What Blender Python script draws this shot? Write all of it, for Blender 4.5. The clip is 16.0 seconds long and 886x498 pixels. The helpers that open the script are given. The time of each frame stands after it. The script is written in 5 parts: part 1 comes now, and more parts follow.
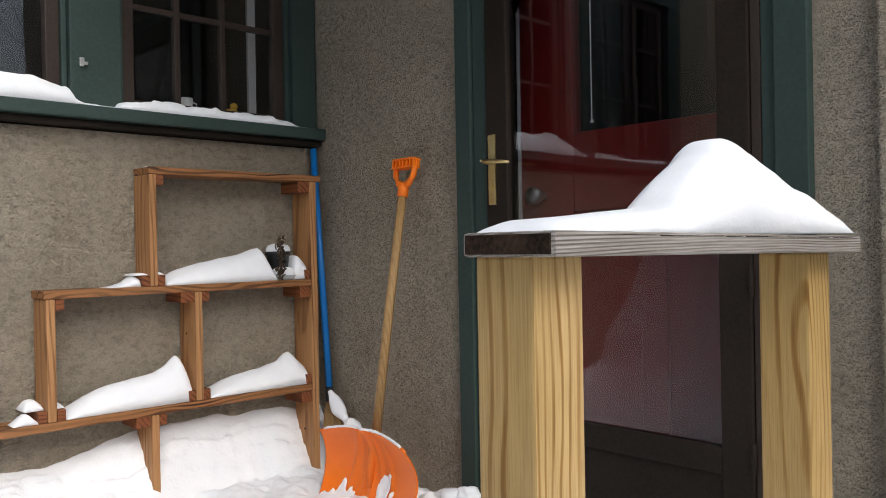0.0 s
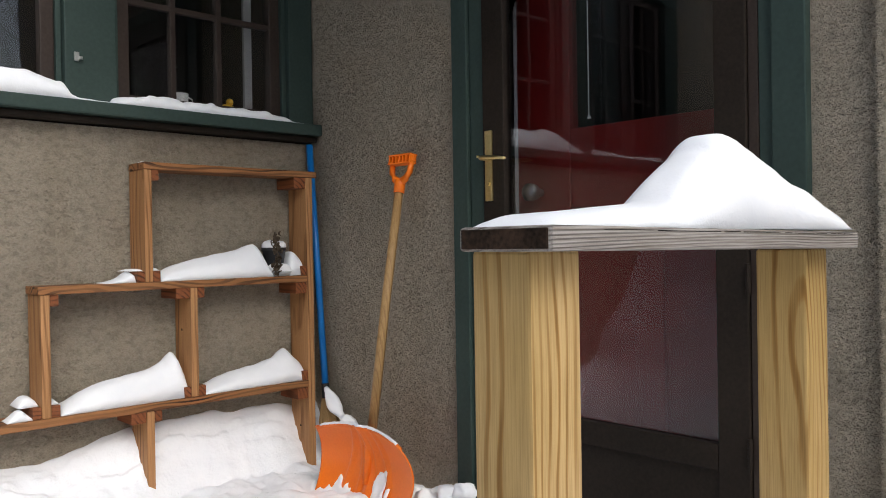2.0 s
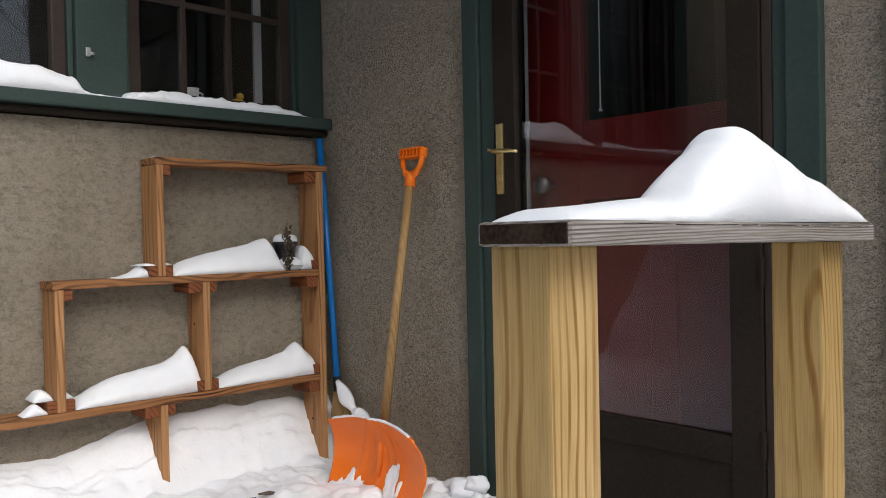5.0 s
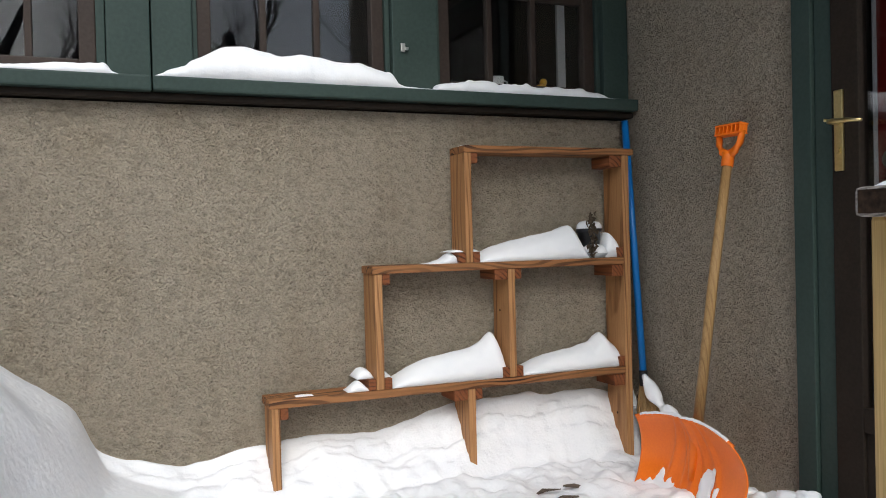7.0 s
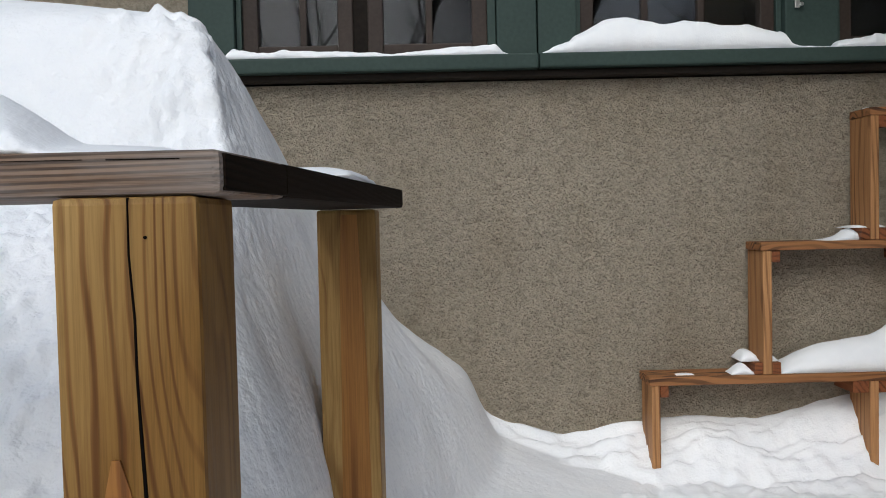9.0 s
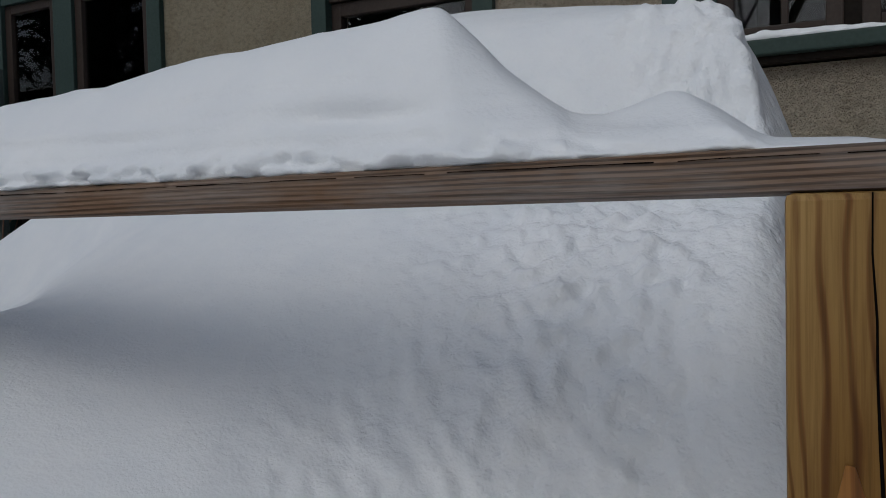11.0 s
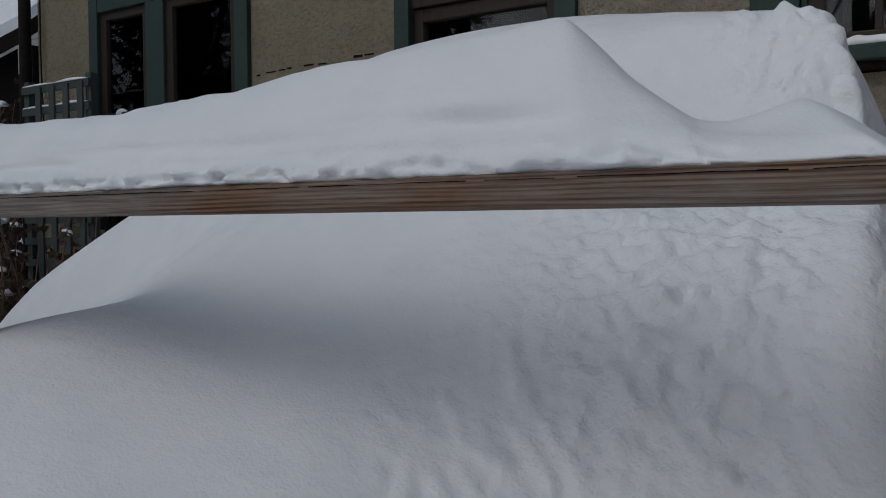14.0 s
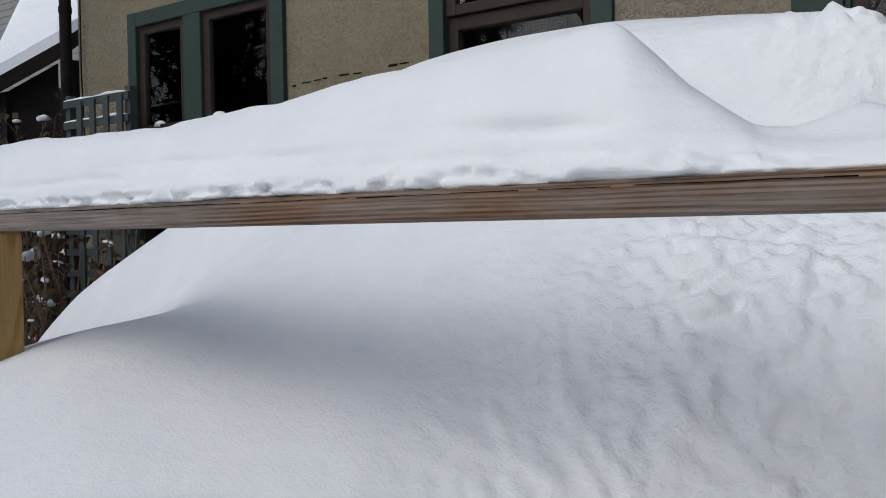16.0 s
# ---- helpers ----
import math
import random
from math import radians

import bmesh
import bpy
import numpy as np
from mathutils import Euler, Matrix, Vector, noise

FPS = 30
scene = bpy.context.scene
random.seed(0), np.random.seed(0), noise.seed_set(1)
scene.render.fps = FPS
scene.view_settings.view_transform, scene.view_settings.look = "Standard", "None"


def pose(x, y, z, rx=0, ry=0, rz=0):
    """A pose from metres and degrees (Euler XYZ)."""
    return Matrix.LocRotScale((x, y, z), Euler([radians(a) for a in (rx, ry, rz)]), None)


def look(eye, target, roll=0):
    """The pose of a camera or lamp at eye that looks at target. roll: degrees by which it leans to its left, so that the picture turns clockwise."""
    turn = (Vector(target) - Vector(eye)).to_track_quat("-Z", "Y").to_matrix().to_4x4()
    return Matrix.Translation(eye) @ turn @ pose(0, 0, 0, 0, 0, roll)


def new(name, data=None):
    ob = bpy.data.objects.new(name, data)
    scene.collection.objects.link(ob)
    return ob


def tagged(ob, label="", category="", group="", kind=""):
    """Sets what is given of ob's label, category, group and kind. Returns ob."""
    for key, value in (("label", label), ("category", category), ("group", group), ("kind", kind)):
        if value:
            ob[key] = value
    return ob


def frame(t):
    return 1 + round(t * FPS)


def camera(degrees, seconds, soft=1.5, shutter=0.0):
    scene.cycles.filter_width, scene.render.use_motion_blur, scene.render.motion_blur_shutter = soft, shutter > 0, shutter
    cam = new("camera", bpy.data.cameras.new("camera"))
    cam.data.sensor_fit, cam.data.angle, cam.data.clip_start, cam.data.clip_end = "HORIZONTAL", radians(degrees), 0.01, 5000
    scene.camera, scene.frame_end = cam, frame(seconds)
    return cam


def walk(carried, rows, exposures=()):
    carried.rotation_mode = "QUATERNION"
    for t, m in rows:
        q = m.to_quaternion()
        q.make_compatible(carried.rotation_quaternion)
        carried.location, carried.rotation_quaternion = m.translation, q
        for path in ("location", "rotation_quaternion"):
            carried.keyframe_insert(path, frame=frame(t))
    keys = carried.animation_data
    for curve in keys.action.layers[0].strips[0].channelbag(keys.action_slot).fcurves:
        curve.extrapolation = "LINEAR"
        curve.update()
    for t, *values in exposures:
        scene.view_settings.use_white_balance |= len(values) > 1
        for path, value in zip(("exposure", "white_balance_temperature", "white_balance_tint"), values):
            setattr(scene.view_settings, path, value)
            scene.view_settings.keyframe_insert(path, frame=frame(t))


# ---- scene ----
cam = camera(57.2, 16.0, 0.95)
PATH = [
    (0, (-1.799, -2.623, 0.142), (-0.429, -1.166, 0.138), -1.0),
    (0.5, (-1.798, -2.622, 0.141), (-0.426, -1.167, 0.138), -0.9),
    (1, (-1.797, -2.619, 0.141), (-0.423, -1.166, 0.135), -0.9),
    (1.5, (-1.799, -2.619, 0.141), (-0.423, -1.169, 0.132), -1.0),
    (2, (-1.794, -2.618, 0.139), (-0.418, -1.167, 0.128), -0.9),
    (2.5, (-1.796, -2.62, 0.139), (-0.42, -1.169, 0.123), -1.0),
    (3, (-1.797, -2.622, 0.14), (-0.424, -1.168, 0.122), -1.1),
    (5.3, (-1.809, -2.605, 0.142), (-0.451, -1.137, 0.11), -1.2),
    (5.5, (-1.819, -2.594, 0.134), (-0.481, -1.108, 0.105), -1.4),
    (6, (-1.844, -2.578, 0.128), (-0.593, -1.017, 0.093), -1.4),
    (6.5, (-1.805, -2.549, 0.126), (-0.806, -0.816, 0.094), -1.7),
    (7, (-1.785, -2.509, 0.121), (-1.02, -0.661, 0.091), -1.4),
    (7.5, (-1.846, -2.495, 0.127), (-1.203, -0.601, 0.076), -0.8),
    (8, (-1.897, -2.505, 0.123), (-1.371, -0.577, 0.058), -0.5),
    (8.5, (-1.947, -2.478, 0.117), (-1.567, -0.516, 0.045), -0.8),
    (9, (-1.962, -2.444, 0.118), (-1.947, -0.445, 0.048), -1.3),
    (9.5, (-1.998, -2.41, 0.12), (-2.353, -0.442, 0.051), -0.4),
    (10, (-2.063, -2.43, 0.119), (-2.682, -0.529, 0.06), -1.0),
    (10.2, (-2.093, -2.437, 0.121), (-2.788, -0.563, 0.063), -1.1),
    (12.3, (-2.192, -2.532, 0.129), (-3.236, -0.829, 0.036), -1.1),
    (12.5, (-2.195, -2.532, 0.124), (-3.235, -0.826, 0.04), -0.7),
    (13, (-2.194, -2.532, 0.128), (-3.237, -0.828, 0.044), -0.7),
    (13.5, (-2.195, -2.531, 0.126), (-3.238, -0.826, 0.054), -0.4),
    (14, (-2.197, -2.531, 0.126), (-3.241, -0.826, 0.061), -0.4),
    (14.5, (-2.2, -2.53, 0.129), (-3.246, -0.826, 0.069), -0.6),
    (15, (-2.203, -2.53, 0.13), (-3.252, -0.828, 0.074), -0.8),
    (15.5, (-2.21, -2.524, 0.128), (-3.273, -0.831, 0.079), -0.8),
    (16, (-2.217, -2.531, 0.129), (-3.327, -0.868, 0.083), -0.9),
]
walk(cam, [(t, look(eye, target, roll)) for t, eye, target, roll in PATH],
     ((0, 0.62, 6080, 8), (5.5, 0.46, 6080, 8), (7, 0.52, 5980, 6), (8, 0.48, 5930, 5), (8.5, 0.25, 5920, 5), (9, 0.14, 5920, 5), (9.5, 0.0, 5880, 5), (10, -0.35, 5850, 5), (10.5, -0.62, 5830, 5), (12.3, -1.34, 5780, 6),
      (13.5, -1.26, 5780, 6), (14.5, -0.85, 5830, 6), (15.3, -0.44, 5930, 7), (16, -0.22, 5930, 7)))

# ---- world, sun, exposure ----
world = bpy.data.worlds.new("overcast")
scene.world = world
world.use_nodes = True
wn = world.node_tree.nodes
sky = wn.new("ShaderNodeTexSky")
sky.sky_type = "NISHITA"
sky.sun_disc = False
sky.sun_elevation = radians(43)
sky.sun_rotation = radians(195)
sky.air_density, sky.dust_density, sky.ozone_density = 1.0, 3.5, 0.6
wn["Background"].inputs["Strength"].default_value = 0.10
world.node_tree.links.new(sky.outputs[0], wn["Background"].inputs["Color"])
sun = new("sun", bpy.data.lights.new("sun", "SUN"))
sun.data.energy, sun.data.angle, sun.data.color = 1.2, radians(48), (1.0, 0.99, 0.97)
sun.matrix_world = look((-1.5, -5.64, 5.45), (0, 0, 0))


# ---- materials ----
def nodes_of(name):
    m = bpy.data.materials.new(name)
    m.use_nodes = True
    t = m.node_tree
    return m, t.nodes, t.links, t.nodes["Principled BSDF"]


def tex(n, l, kind, scale, vec, **kw):
    t = n.new("ShaderNodeTex" + kind)
    l.new(vec, t.inputs["Vector"])
    t.inputs["Scale"].default_value = scale
    for k, v in kw.items():
        t.inputs[k].default_value = v
    return t


def ramp(n, l, fac, stops):
    r = n.new("ShaderNodeValToRGB")
    e = r.color_ramp.elements
    while len(e) < len(stops):
        e.new(0.5)
    for el, (p, c) in zip(e, stops):
        el.position, el.color = p, (*c, 1)
    l.new(fac, r.inputs[0])
    return r.outputs[0]


def blend(n, l, kind, fac, a, b):
    m = n.new("ShaderNodeMix")
    m.data_type, m.blend_type = "RGBA", kind
    for s, v in ((m.inputs["Factor"], fac), (m.inputs[6], a), (m.inputs[7], b)):
        if isinstance(v, (int, float)):
            s.default_value = v
        elif isinstance(v, tuple):
            s.default_value = (*v, 1)
        else:
            l.new(v, s)
    return m.outputs[2]


def relief(n, l, b, height, strength, dist, prev=None):
    k = n.new("ShaderNodeBump")
    k.inputs["Strength"].default_value, k.inputs["Distance"].default_value = strength, dist
    l.new(height, k.inputs["Height"])
    if prev is not None:
        l.new(prev, k.inputs["Normal"])
    l.new(k.outputs[0], b.inputs["Normal"])
    return k.outputs[0]


def coords(n, l, scale=(1, 1, 1), turn=(0, 0, 0), shift=(0, 0, 0)):
    c, m = n.new("ShaderNodeTexCoord"), n.new("ShaderNodeMapping")
    m.inputs["Scale"].default_value, m.inputs["Rotation"].default_value, m.inputs["Location"].default_value = scale, turn, shift
    l.new(c.outputs["Object"], m.inputs["Vector"])
    return m.outputs[0]


def plain(name, c1, c2, rough=0.5, scale=6.0, fine=70.0, bump=0.15, dist=0.002, metal=0.0, gloss=0.5):
    """Paint, plastic, metal: two tones mixed by coarse and fine noise, with a fine relief."""
    m, n, l, b = nodes_of(name)
    v = coords(n, l)
    a, f = tex(n, l, "Noise", scale, v, Detail=4.0), tex(n, l, "Noise", fine, v, Detail=3.0)
    s = n.new("ShaderNodeMath")
    s.operation = "MULTIPLY_ADD"
    l.new(f.outputs["Fac"], s.inputs[0])
    s.inputs[1].default_value = 0.5
    h = n.new("ShaderNodeMath")
    h.operation = "MULTIPLY"
    l.new(a.outputs["Fac"], h.inputs[0])
    h.inputs[1].default_value = 0.5
    l.new(h.outputs[0], s.inputs[2])
    l.new(ramp(n, l, s.outputs[0], ((0.35, c1), (0.65, c2))), b.inputs["Base Color"])
    b.inputs["Roughness"].default_value, b.inputs["Metallic"].default_value = rough, metal
    b.inputs["Specular IOR Level"].default_value = gloss
    relief(n, l, b, f.outputs["Fac"], bump, dist)
    return m


def timber(name, light, dark, axis="z", rings=26.0, off=(0.31, 0.17, 0.0), warp=0.06, rough=0.62, stain=(0.6, 0.45, 0.3), wear=0.25, bump=0.3, gloss=0.3, fibre=0.6, line=0.62, grey=None):
    """Sawn wood: growth rings cut lengthwise, fine fibres, a few stains."""
    m, n, l, b = nodes_of(name)
    long = {"x": (0.045, 1, 1), "y": (1, 0.045, 1), "z": (1, 1, 0.045)}[axis]
    fib = {"x": (0.02, 1, 1), "y": (1, 0.02, 1), "z": (1, 1, 0.02)}[axis]
    info = n.new("ShaderNodeObjectInfo")
    sh = n.new("ShaderNodeVectorMath")
    sh.operation = "SCALE"
    sh.inputs[0].default_value = (0.06, 0.05, 0.06)
    l.new(info.outputs["Random"], sh.inputs["Scale"])
    lean = {"x": (0, 0.010, 0.016), "y": (0.010, 0, 0.016), "z": (0.018, 0.030, 0)}[axis]
    first, v1 = coords(n, l, (1, 1, 1), lean), n.new("ShaderNodeMapping")
    l.new(first, v1.inputs["Vector"])
    v1.inputs["Scale"].default_value, v1.inputs["Location"].default_value = long, off
    v0 = v1.outputs[0]
    add = n.new("ShaderNodeVectorMath")
    add.operation = "ADD"
    l.new(v0, add.inputs[0])
    l.new(sh.outputs[0], add.inputs[1])
    v = add.outputs[0]
    wob = tex(n, l, "Noise", 7.0, coords(n, l, tuple(0.22 if s < 0.1 else 1 for s in long)), Detail=2.5)
    sc = n.new("ShaderNodeVectorMath")
    sc.operation = "MULTIPLY_ADD"
    l.new(wob.outputs["Color"], sc.inputs[0])
    sc.inputs[1].default_value = (warp, warp, warp)
    l.new(v, sc.inputs[2])
    w = n.new("ShaderNodeTexWave")
    w.wave_type, w.rings_direction = "RINGS", axis.upper()
    w.inputs["Scale"].default_value, w.inputs["Distortion"].default_value = rings, 1.2
    w.inputs["Detail"].default_value, w.inputs["Detail Scale"].default_value = 2.0, 1.5
    l.new(sc.outputs[0], w.inputs["Vector"])
    g = ramp(n, l, w.outputs["Fac"], ((0.0, light), (line, tuple(0.9 * p + 0.1 * q for p, q in zip(light, dark))), (line + 0.22, dark), (1.0, tuple(0.8 * p for p in dark))))
    fade = tex(n, l, "Noise", 26.0, coords(n, l, tuple(0.10 if s < 0.1 else 1 for s in long), shift=(1.7, 0.4, 0)), Detail=3.0)
    g = blend(n, l, "MIX", ramp(n, l, fade.outputs["Fac"], ((0.36, (0, 0, 0)), (0.62, (0.85, 0.85, 0.85)))), g, tuple(0.93 * p + 0.07 * q for p, q in zip(light, dark)))
    fv = coords(n, l, fib)
    fi = tex(n, l, "Noise", 420.0, fv, Detail=5.0, Roughness=0.7)
    g = blend(n, l, "MULTIPLY", fibre, g, ramp(n, l, fi.outputs["Fac"], ((0.35, (0.55, 0.50, 0.44)), (0.58, (1, 1, 1)))))
    st = tex(n, l, "Noise", 5.0, coords(n, l, tuple(max(s, 0.3) for s in long)), Detail=5.0)
    g = blend(n, l, "MULTIPLY", wear, g, ramp(n, l, st.outputs["Fac"], ((0.38, stain), (0.62, (1, 1, 1)))))
    if grey:
        gv = tex(n, l, "Noise", 4.0, coords(n, l, tuple(0.5 if s < 0.1 else 1.6 for s in long), shift=(3.1, 0, 0)), Detail=6.0, Roughness=0.65)
        gr = blend(n, l, "MULTIPLY", 0.85, grey, ramp(n, l, fi.outputs["Fac"], ((0.36, (0.42, 0.40, 0.38)), (0.58, (1, 1, 1)))))
        g = blend(n, l, "MIX", ramp(n, l, gv.outputs["Fac"], ((0.44, (0, 0, 0)), (0.60, (0.75, 0.75, 0.75)))), g, gr)
    l.new(g, b.inputs["Base Color"])
    b.inputs["Roughness"].default_value = rough
    b.inputs["Specular IOR Level"].default_value = gloss
    p = relief(n, l, b, w.outputs["Fac"], bump * 0.6, 0.0015)
    relief(n, l, b, fi.outputs["Fac"], bump, 0.001, p)
    return m


def stucco(name, light, dark, size=1.0, depth=0.006):
    """Roughcast: flattened lumps with shallow hollows between them, pebbly grit on top, broad weathering and drip stains."""
    m, n, l, b = nodes_of(name)
    v = coords(n, l, (1.0, 1.0, 1.45))
    wob = tex(n, l, "Noise", 55.0 / size, v, Detail=2.0)
    sc = n.new("ShaderNodeVectorMath")
    sc.operation = "MULTIPLY_ADD"
    l.new(wob.outputs["Color"], sc.inputs[0])
    sc.inputs[1].default_value = (0.020, 0.020, 0.020)
    l.new(v, sc.inputs[2])
    lumps = tex(n, l, "Noise", 50.0 / size, sc.outputs[0], Detail=3.0, Roughness=0.55)
    grit = tex(n, l, "Noise", 130.0 / size, v, Detail=4.0, Roughness=0.65)
    speck = tex(n, l, "Noise", 420.0 / size, v, Detail=2.0)
    broad = tex(n, l, "Noise", 1.6, v, Detail=5.0)
    patch = tex(n, l, "Noise", 7.0, coords(n, l, (1, 1, 0.45)), Detail=5.0, Roughness=0.65)
    # Lump and grit hollows are darkened in colour to strengthen the soft relief shading.
    tone = ramp(n, l, lumps.outputs["Fac"], ((0.32, dark), (0.51, tuple(0.8 * p + 0.2 * q for p, q in zip(light, dark))), (0.66, light)))
    tone = blend(n, l, "MULTIPLY", 0.42, tone, ramp(n, l, grit.outputs["Fac"], ((0.32, (0.50, 0.47, 0.43)), (0.55, (1, 1, 1)))))
    tone = blend(n, l, "MULTIPLY", 0.25, tone, ramp(n, l, speck.outputs["Fac"], ((0.30, (0.62, 0.59, 0.55)), (0.50, (1, 1, 1)))))
    tone = blend(n, l, "MULTIPLY", 0.35, tone, ramp(n, l, broad.outputs["Fac"], ((0.35, (0.74, 0.73, 0.71)), (0.65, (1, 1, 1)))))
    tone = blend(n, l, "MULTIPLY", 0.35, tone, ramp(n, l, patch.outputs["Fac"], ((0.32, (0.72, 0.66, 0.58)), (0.52, (1, 1, 1)))))
    l.new(tone, b.inputs["Base Color"])
    b.inputs["Roughness"].default_value = 0.92
    b.inputs["Specular IOR Level"].default_value = 0.2
    p = relief(n, l, b, lumps.outputs["Fac"], 1.0, depth * 11.0)
    p = relief(n, l, b, grit.outputs["Fac"], 1.0, depth * 2.4, p)
    relief(n, l, b, speck.outputs["Fac"], 0.6, depth * 0.3, p)
    return m


def snow_mat(name, lumps=0.012, grain=0.0015, pitted=False):
    m, n, l, b = nodes_of(name)
    v = coords(n, l)
    a = tex(n, l, "Noise", 9.0, v, Detail=6.0, Roughness=0.6)
    f = tex(n, l, "Noise", 240.0, v, Detail=3.0)
    l.new(ramp(n, l, a.outputs["Fac"], ((0.3, (0.84, 0.85, 0.87)), (0.7, (0.9, 0.9, 0.905)))), b.inputs["Base Color"])
    b.inputs["Roughness"].default_value = 0.75
    b.inputs["Specular IOR Level"].default_value = 0.25
    p = relief(n, l, b, a.outputs["Fac"], 0.4, lumps)
    if pitted:
        # crumbled texture on the dug side of the bank and on the trodden landing
        sep, rng = n.new("ShaderNodeSeparateXYZ"), n.new("ShaderNodeMapRange")
        l.new(v, sep.inputs[0])
        l.new(sep.outputs["X"], rng.inputs["Value"])
        rng.inputs["From Min"].default_value, rng.inputs["From Max"].default_value = -2.95, -2.45
        g = tex(n, l, "Noise", 55.0, v, Detail=2.5, Roughness=0.5)
        near = n.new("ShaderNodeMapRange")
        l.new(sep.outputs["X"], near.inputs["Value"])
        near.inputs["From Min"].default_value, near.inputs["From Max"].default_value = -2.0, -1.7
        near.inputs["To Min"].default_value, near.inputs["To Max"].default_value = 1.0, 0.35
        both = n.new("ShaderNodeMath")
        both.operation = "MULTIPLY"
        l.new(rng.outputs[0], both.inputs[0])
        l.new(near.outputs[0], both.inputs[1])
        mul = n.new("ShaderNodeMath")
        mul.operation = "MULTIPLY"
        l.new(g.outputs["Fac"], mul.inputs[0])
        l.new(both.outputs[0], mul.inputs[1])
        p = relief(n, l, b, mul.outputs[0], 0.5, 0.012, p)
    relief(n, l, b, f.outputs["Fac"], 0.5, grain, p)
    return m


def glass_mat(name, tint=(1, 1, 1), strength=1.0):
    m, n, l, b = nodes_of(name)
    n.remove(b)
    fr, tr, gl, mx = n.new("ShaderNodeFresnel"), n.new("ShaderNodeBsdfTransparent"), n.new("ShaderNodeBsdfGlossy"), n.new("ShaderNodeMixShader")
    fr.inputs["IOR"].default_value = 1.52 * strength
    tr.inputs["Color"].default_value = (*tint, 1)
    gl.inputs["Roughness"].default_value = 0.004
    wav = tex(n, l, "Noise", 2.2, coords(n, l), Detail=1.0)
    k = n.new("ShaderNodeBump")
    k.inputs["Strength"].default_value, k.inputs["Distance"].default_value = 0.12, 0.01
    l.new(wav.outputs["Fac"], k.inputs["Height"])
    l.new(k.outputs[0], gl.inputs["Normal"])
    l.new(fr.outputs[0], mx.inputs[0])
    l.new(tr.outputs[0], mx.inputs[1])
    l.new(gl.outputs[0], mx.inputs[2])
    l.new(mx.outputs[0], n["Material Output"].inputs[0])
    return m


STUCCO = stucco("roughcast", (0.585, 0.510, 0.395), (0.435, 0.374, 0.285))
STUCCO_FAR = stucco("old_plaster", (0.40, 0.345, 0.245), (0.30, 0.255, 0.180), 0.8, 0.0022)
SNOW = snow_mat("snow")
SNOW_CUT = snow_mat("banked_snow", 0.02, 0.002, True)
GREEN = plain("dark_green_paint", (0.029, 0.047, 0.040), (0.041, 0.062, 0.053), 0.55, 3.0, 90.0, 0.25, 0.0012, 0.0, 0.2)
BROWN = plain("dark_brown_paint", (0.030, 0.021, 0.017), (0.046, 0.033, 0.026), 0.5, 4.0, 120.0, 0.2, 0.001, 0.0, 0.2)
BLACKBROWN = plain("door_bronze_paint", (0.016, 0.012, 0.009), (0.027, 0.020, 0.015), 0.6, 4.0, 120.0, 0.15, 0.0008, 0.0, 0.12)
CEDAR = timber("stained_cedar", (0.33, 0.150, 0.056), (0.040, 0.014, 0.007), "x", 21.0, (0.0, 0.04, 0.05), 0.17, line=0.50, fibre=0.4)
CEDAR_Z = timber("stained_cedar_upright", (0.46, 0.240, 0.100), (0.22, 0.098, 0.036), "z", 22.0, (0.05, 0.04, 0.0), 0.04)
CEDAR_Y = timber("stained_cedar_cleat", (0.25, 0.085, 0.030), (0.10, 0.030, 0.010), "y", 22.0)
PINE = timber("treated_pine", (0.57, 0.395, 0.180), (0.38, 0.21, 0.068), "z", 22.0, (0.035, 0.05, 0), 0.08, 0.65, (0.66, 0.62, 0.40), 0.6, line=0.66, fibre=0.55, gloss=0.2)
PINE_WET = timber("damp_treated_pine", (0.42, 0.265, 0.095), (0.24, 0.115, 0.034), "z", 22.0, (0.03, 0.05, 0), 0.22, 0.55, (0.42, 0.32, 0.15), 0.9, line=0.72, fibre=0.6, gloss=0.2)
RESIN = timber("orange_heartwood", (0.33, 0.150, 0.034), (0.21, 0.082, 0.016), "z", 16.0, (0.06, 0.07, 0), 0.05, 0.5)
GREYBOARD = timber("weathered_board", (0.37, 0.34, 0.31), (0.17, 0.15, 0.135), "x", 75.0, (0, 0.05, 0.03), 0.03, 0.8, (0.55, 0.51, 0.47), 0.5, gloss=0.15, fibre=0.9, line=0.5)
TANBOARD = timber("part_weathered_board", (0.25, 0.16, 0.102), (0.085, 0.050, 0.030), "x", 70.0, (0, 0.05, 0.03), 0.03, 0.75, (0.55, 0.48, 0.42), 0.5, gloss=0.15, fibre=0.9, line=0.5, grey=(0.27, 0.25, 0.235))
WETBOARD = timber("wet_dark_board", (0.013, 0.008, 0.005), (0.005, 0.003, 0.002), "y", 60.0, (0.07, 0, 0.05), 0.02, 0.7, gloss=0.06)
ENDGRAIN = plain("wet_end_grain", (0.010, 0.007, 0.005), (0.055, 0.034, 0.022), 0.85, 22.0, 160.0, 0.4, 0.001, 0.0, 0.08)
ORANGE = plain("orange_plastic", (0.86, 0.165, 0.003), (0.93, 0.20, 0.004), 0.4, 5.0, 140.0, 0.08, 0.0006)
BLUE = plain("blue_sleeve", (0.010, 0.150, 0.46), (0.014, 0.18, 0.54), 0.35, 8.0, 150.0, 0.08, 0.0006)
SHAFT = timber("ash_handle", (0.43, 0.27, 0.115), (0.37, 0.225, 0.092), "z", 30.0, (0.05, 0.02, 0), 0.008, 0.5)
STRAW = plain("straw", (0.34, 0.20, 0.075), (0.45, 0.29, 0.12), 0.8, 60.0, 300.0, 0.8, 0.003)
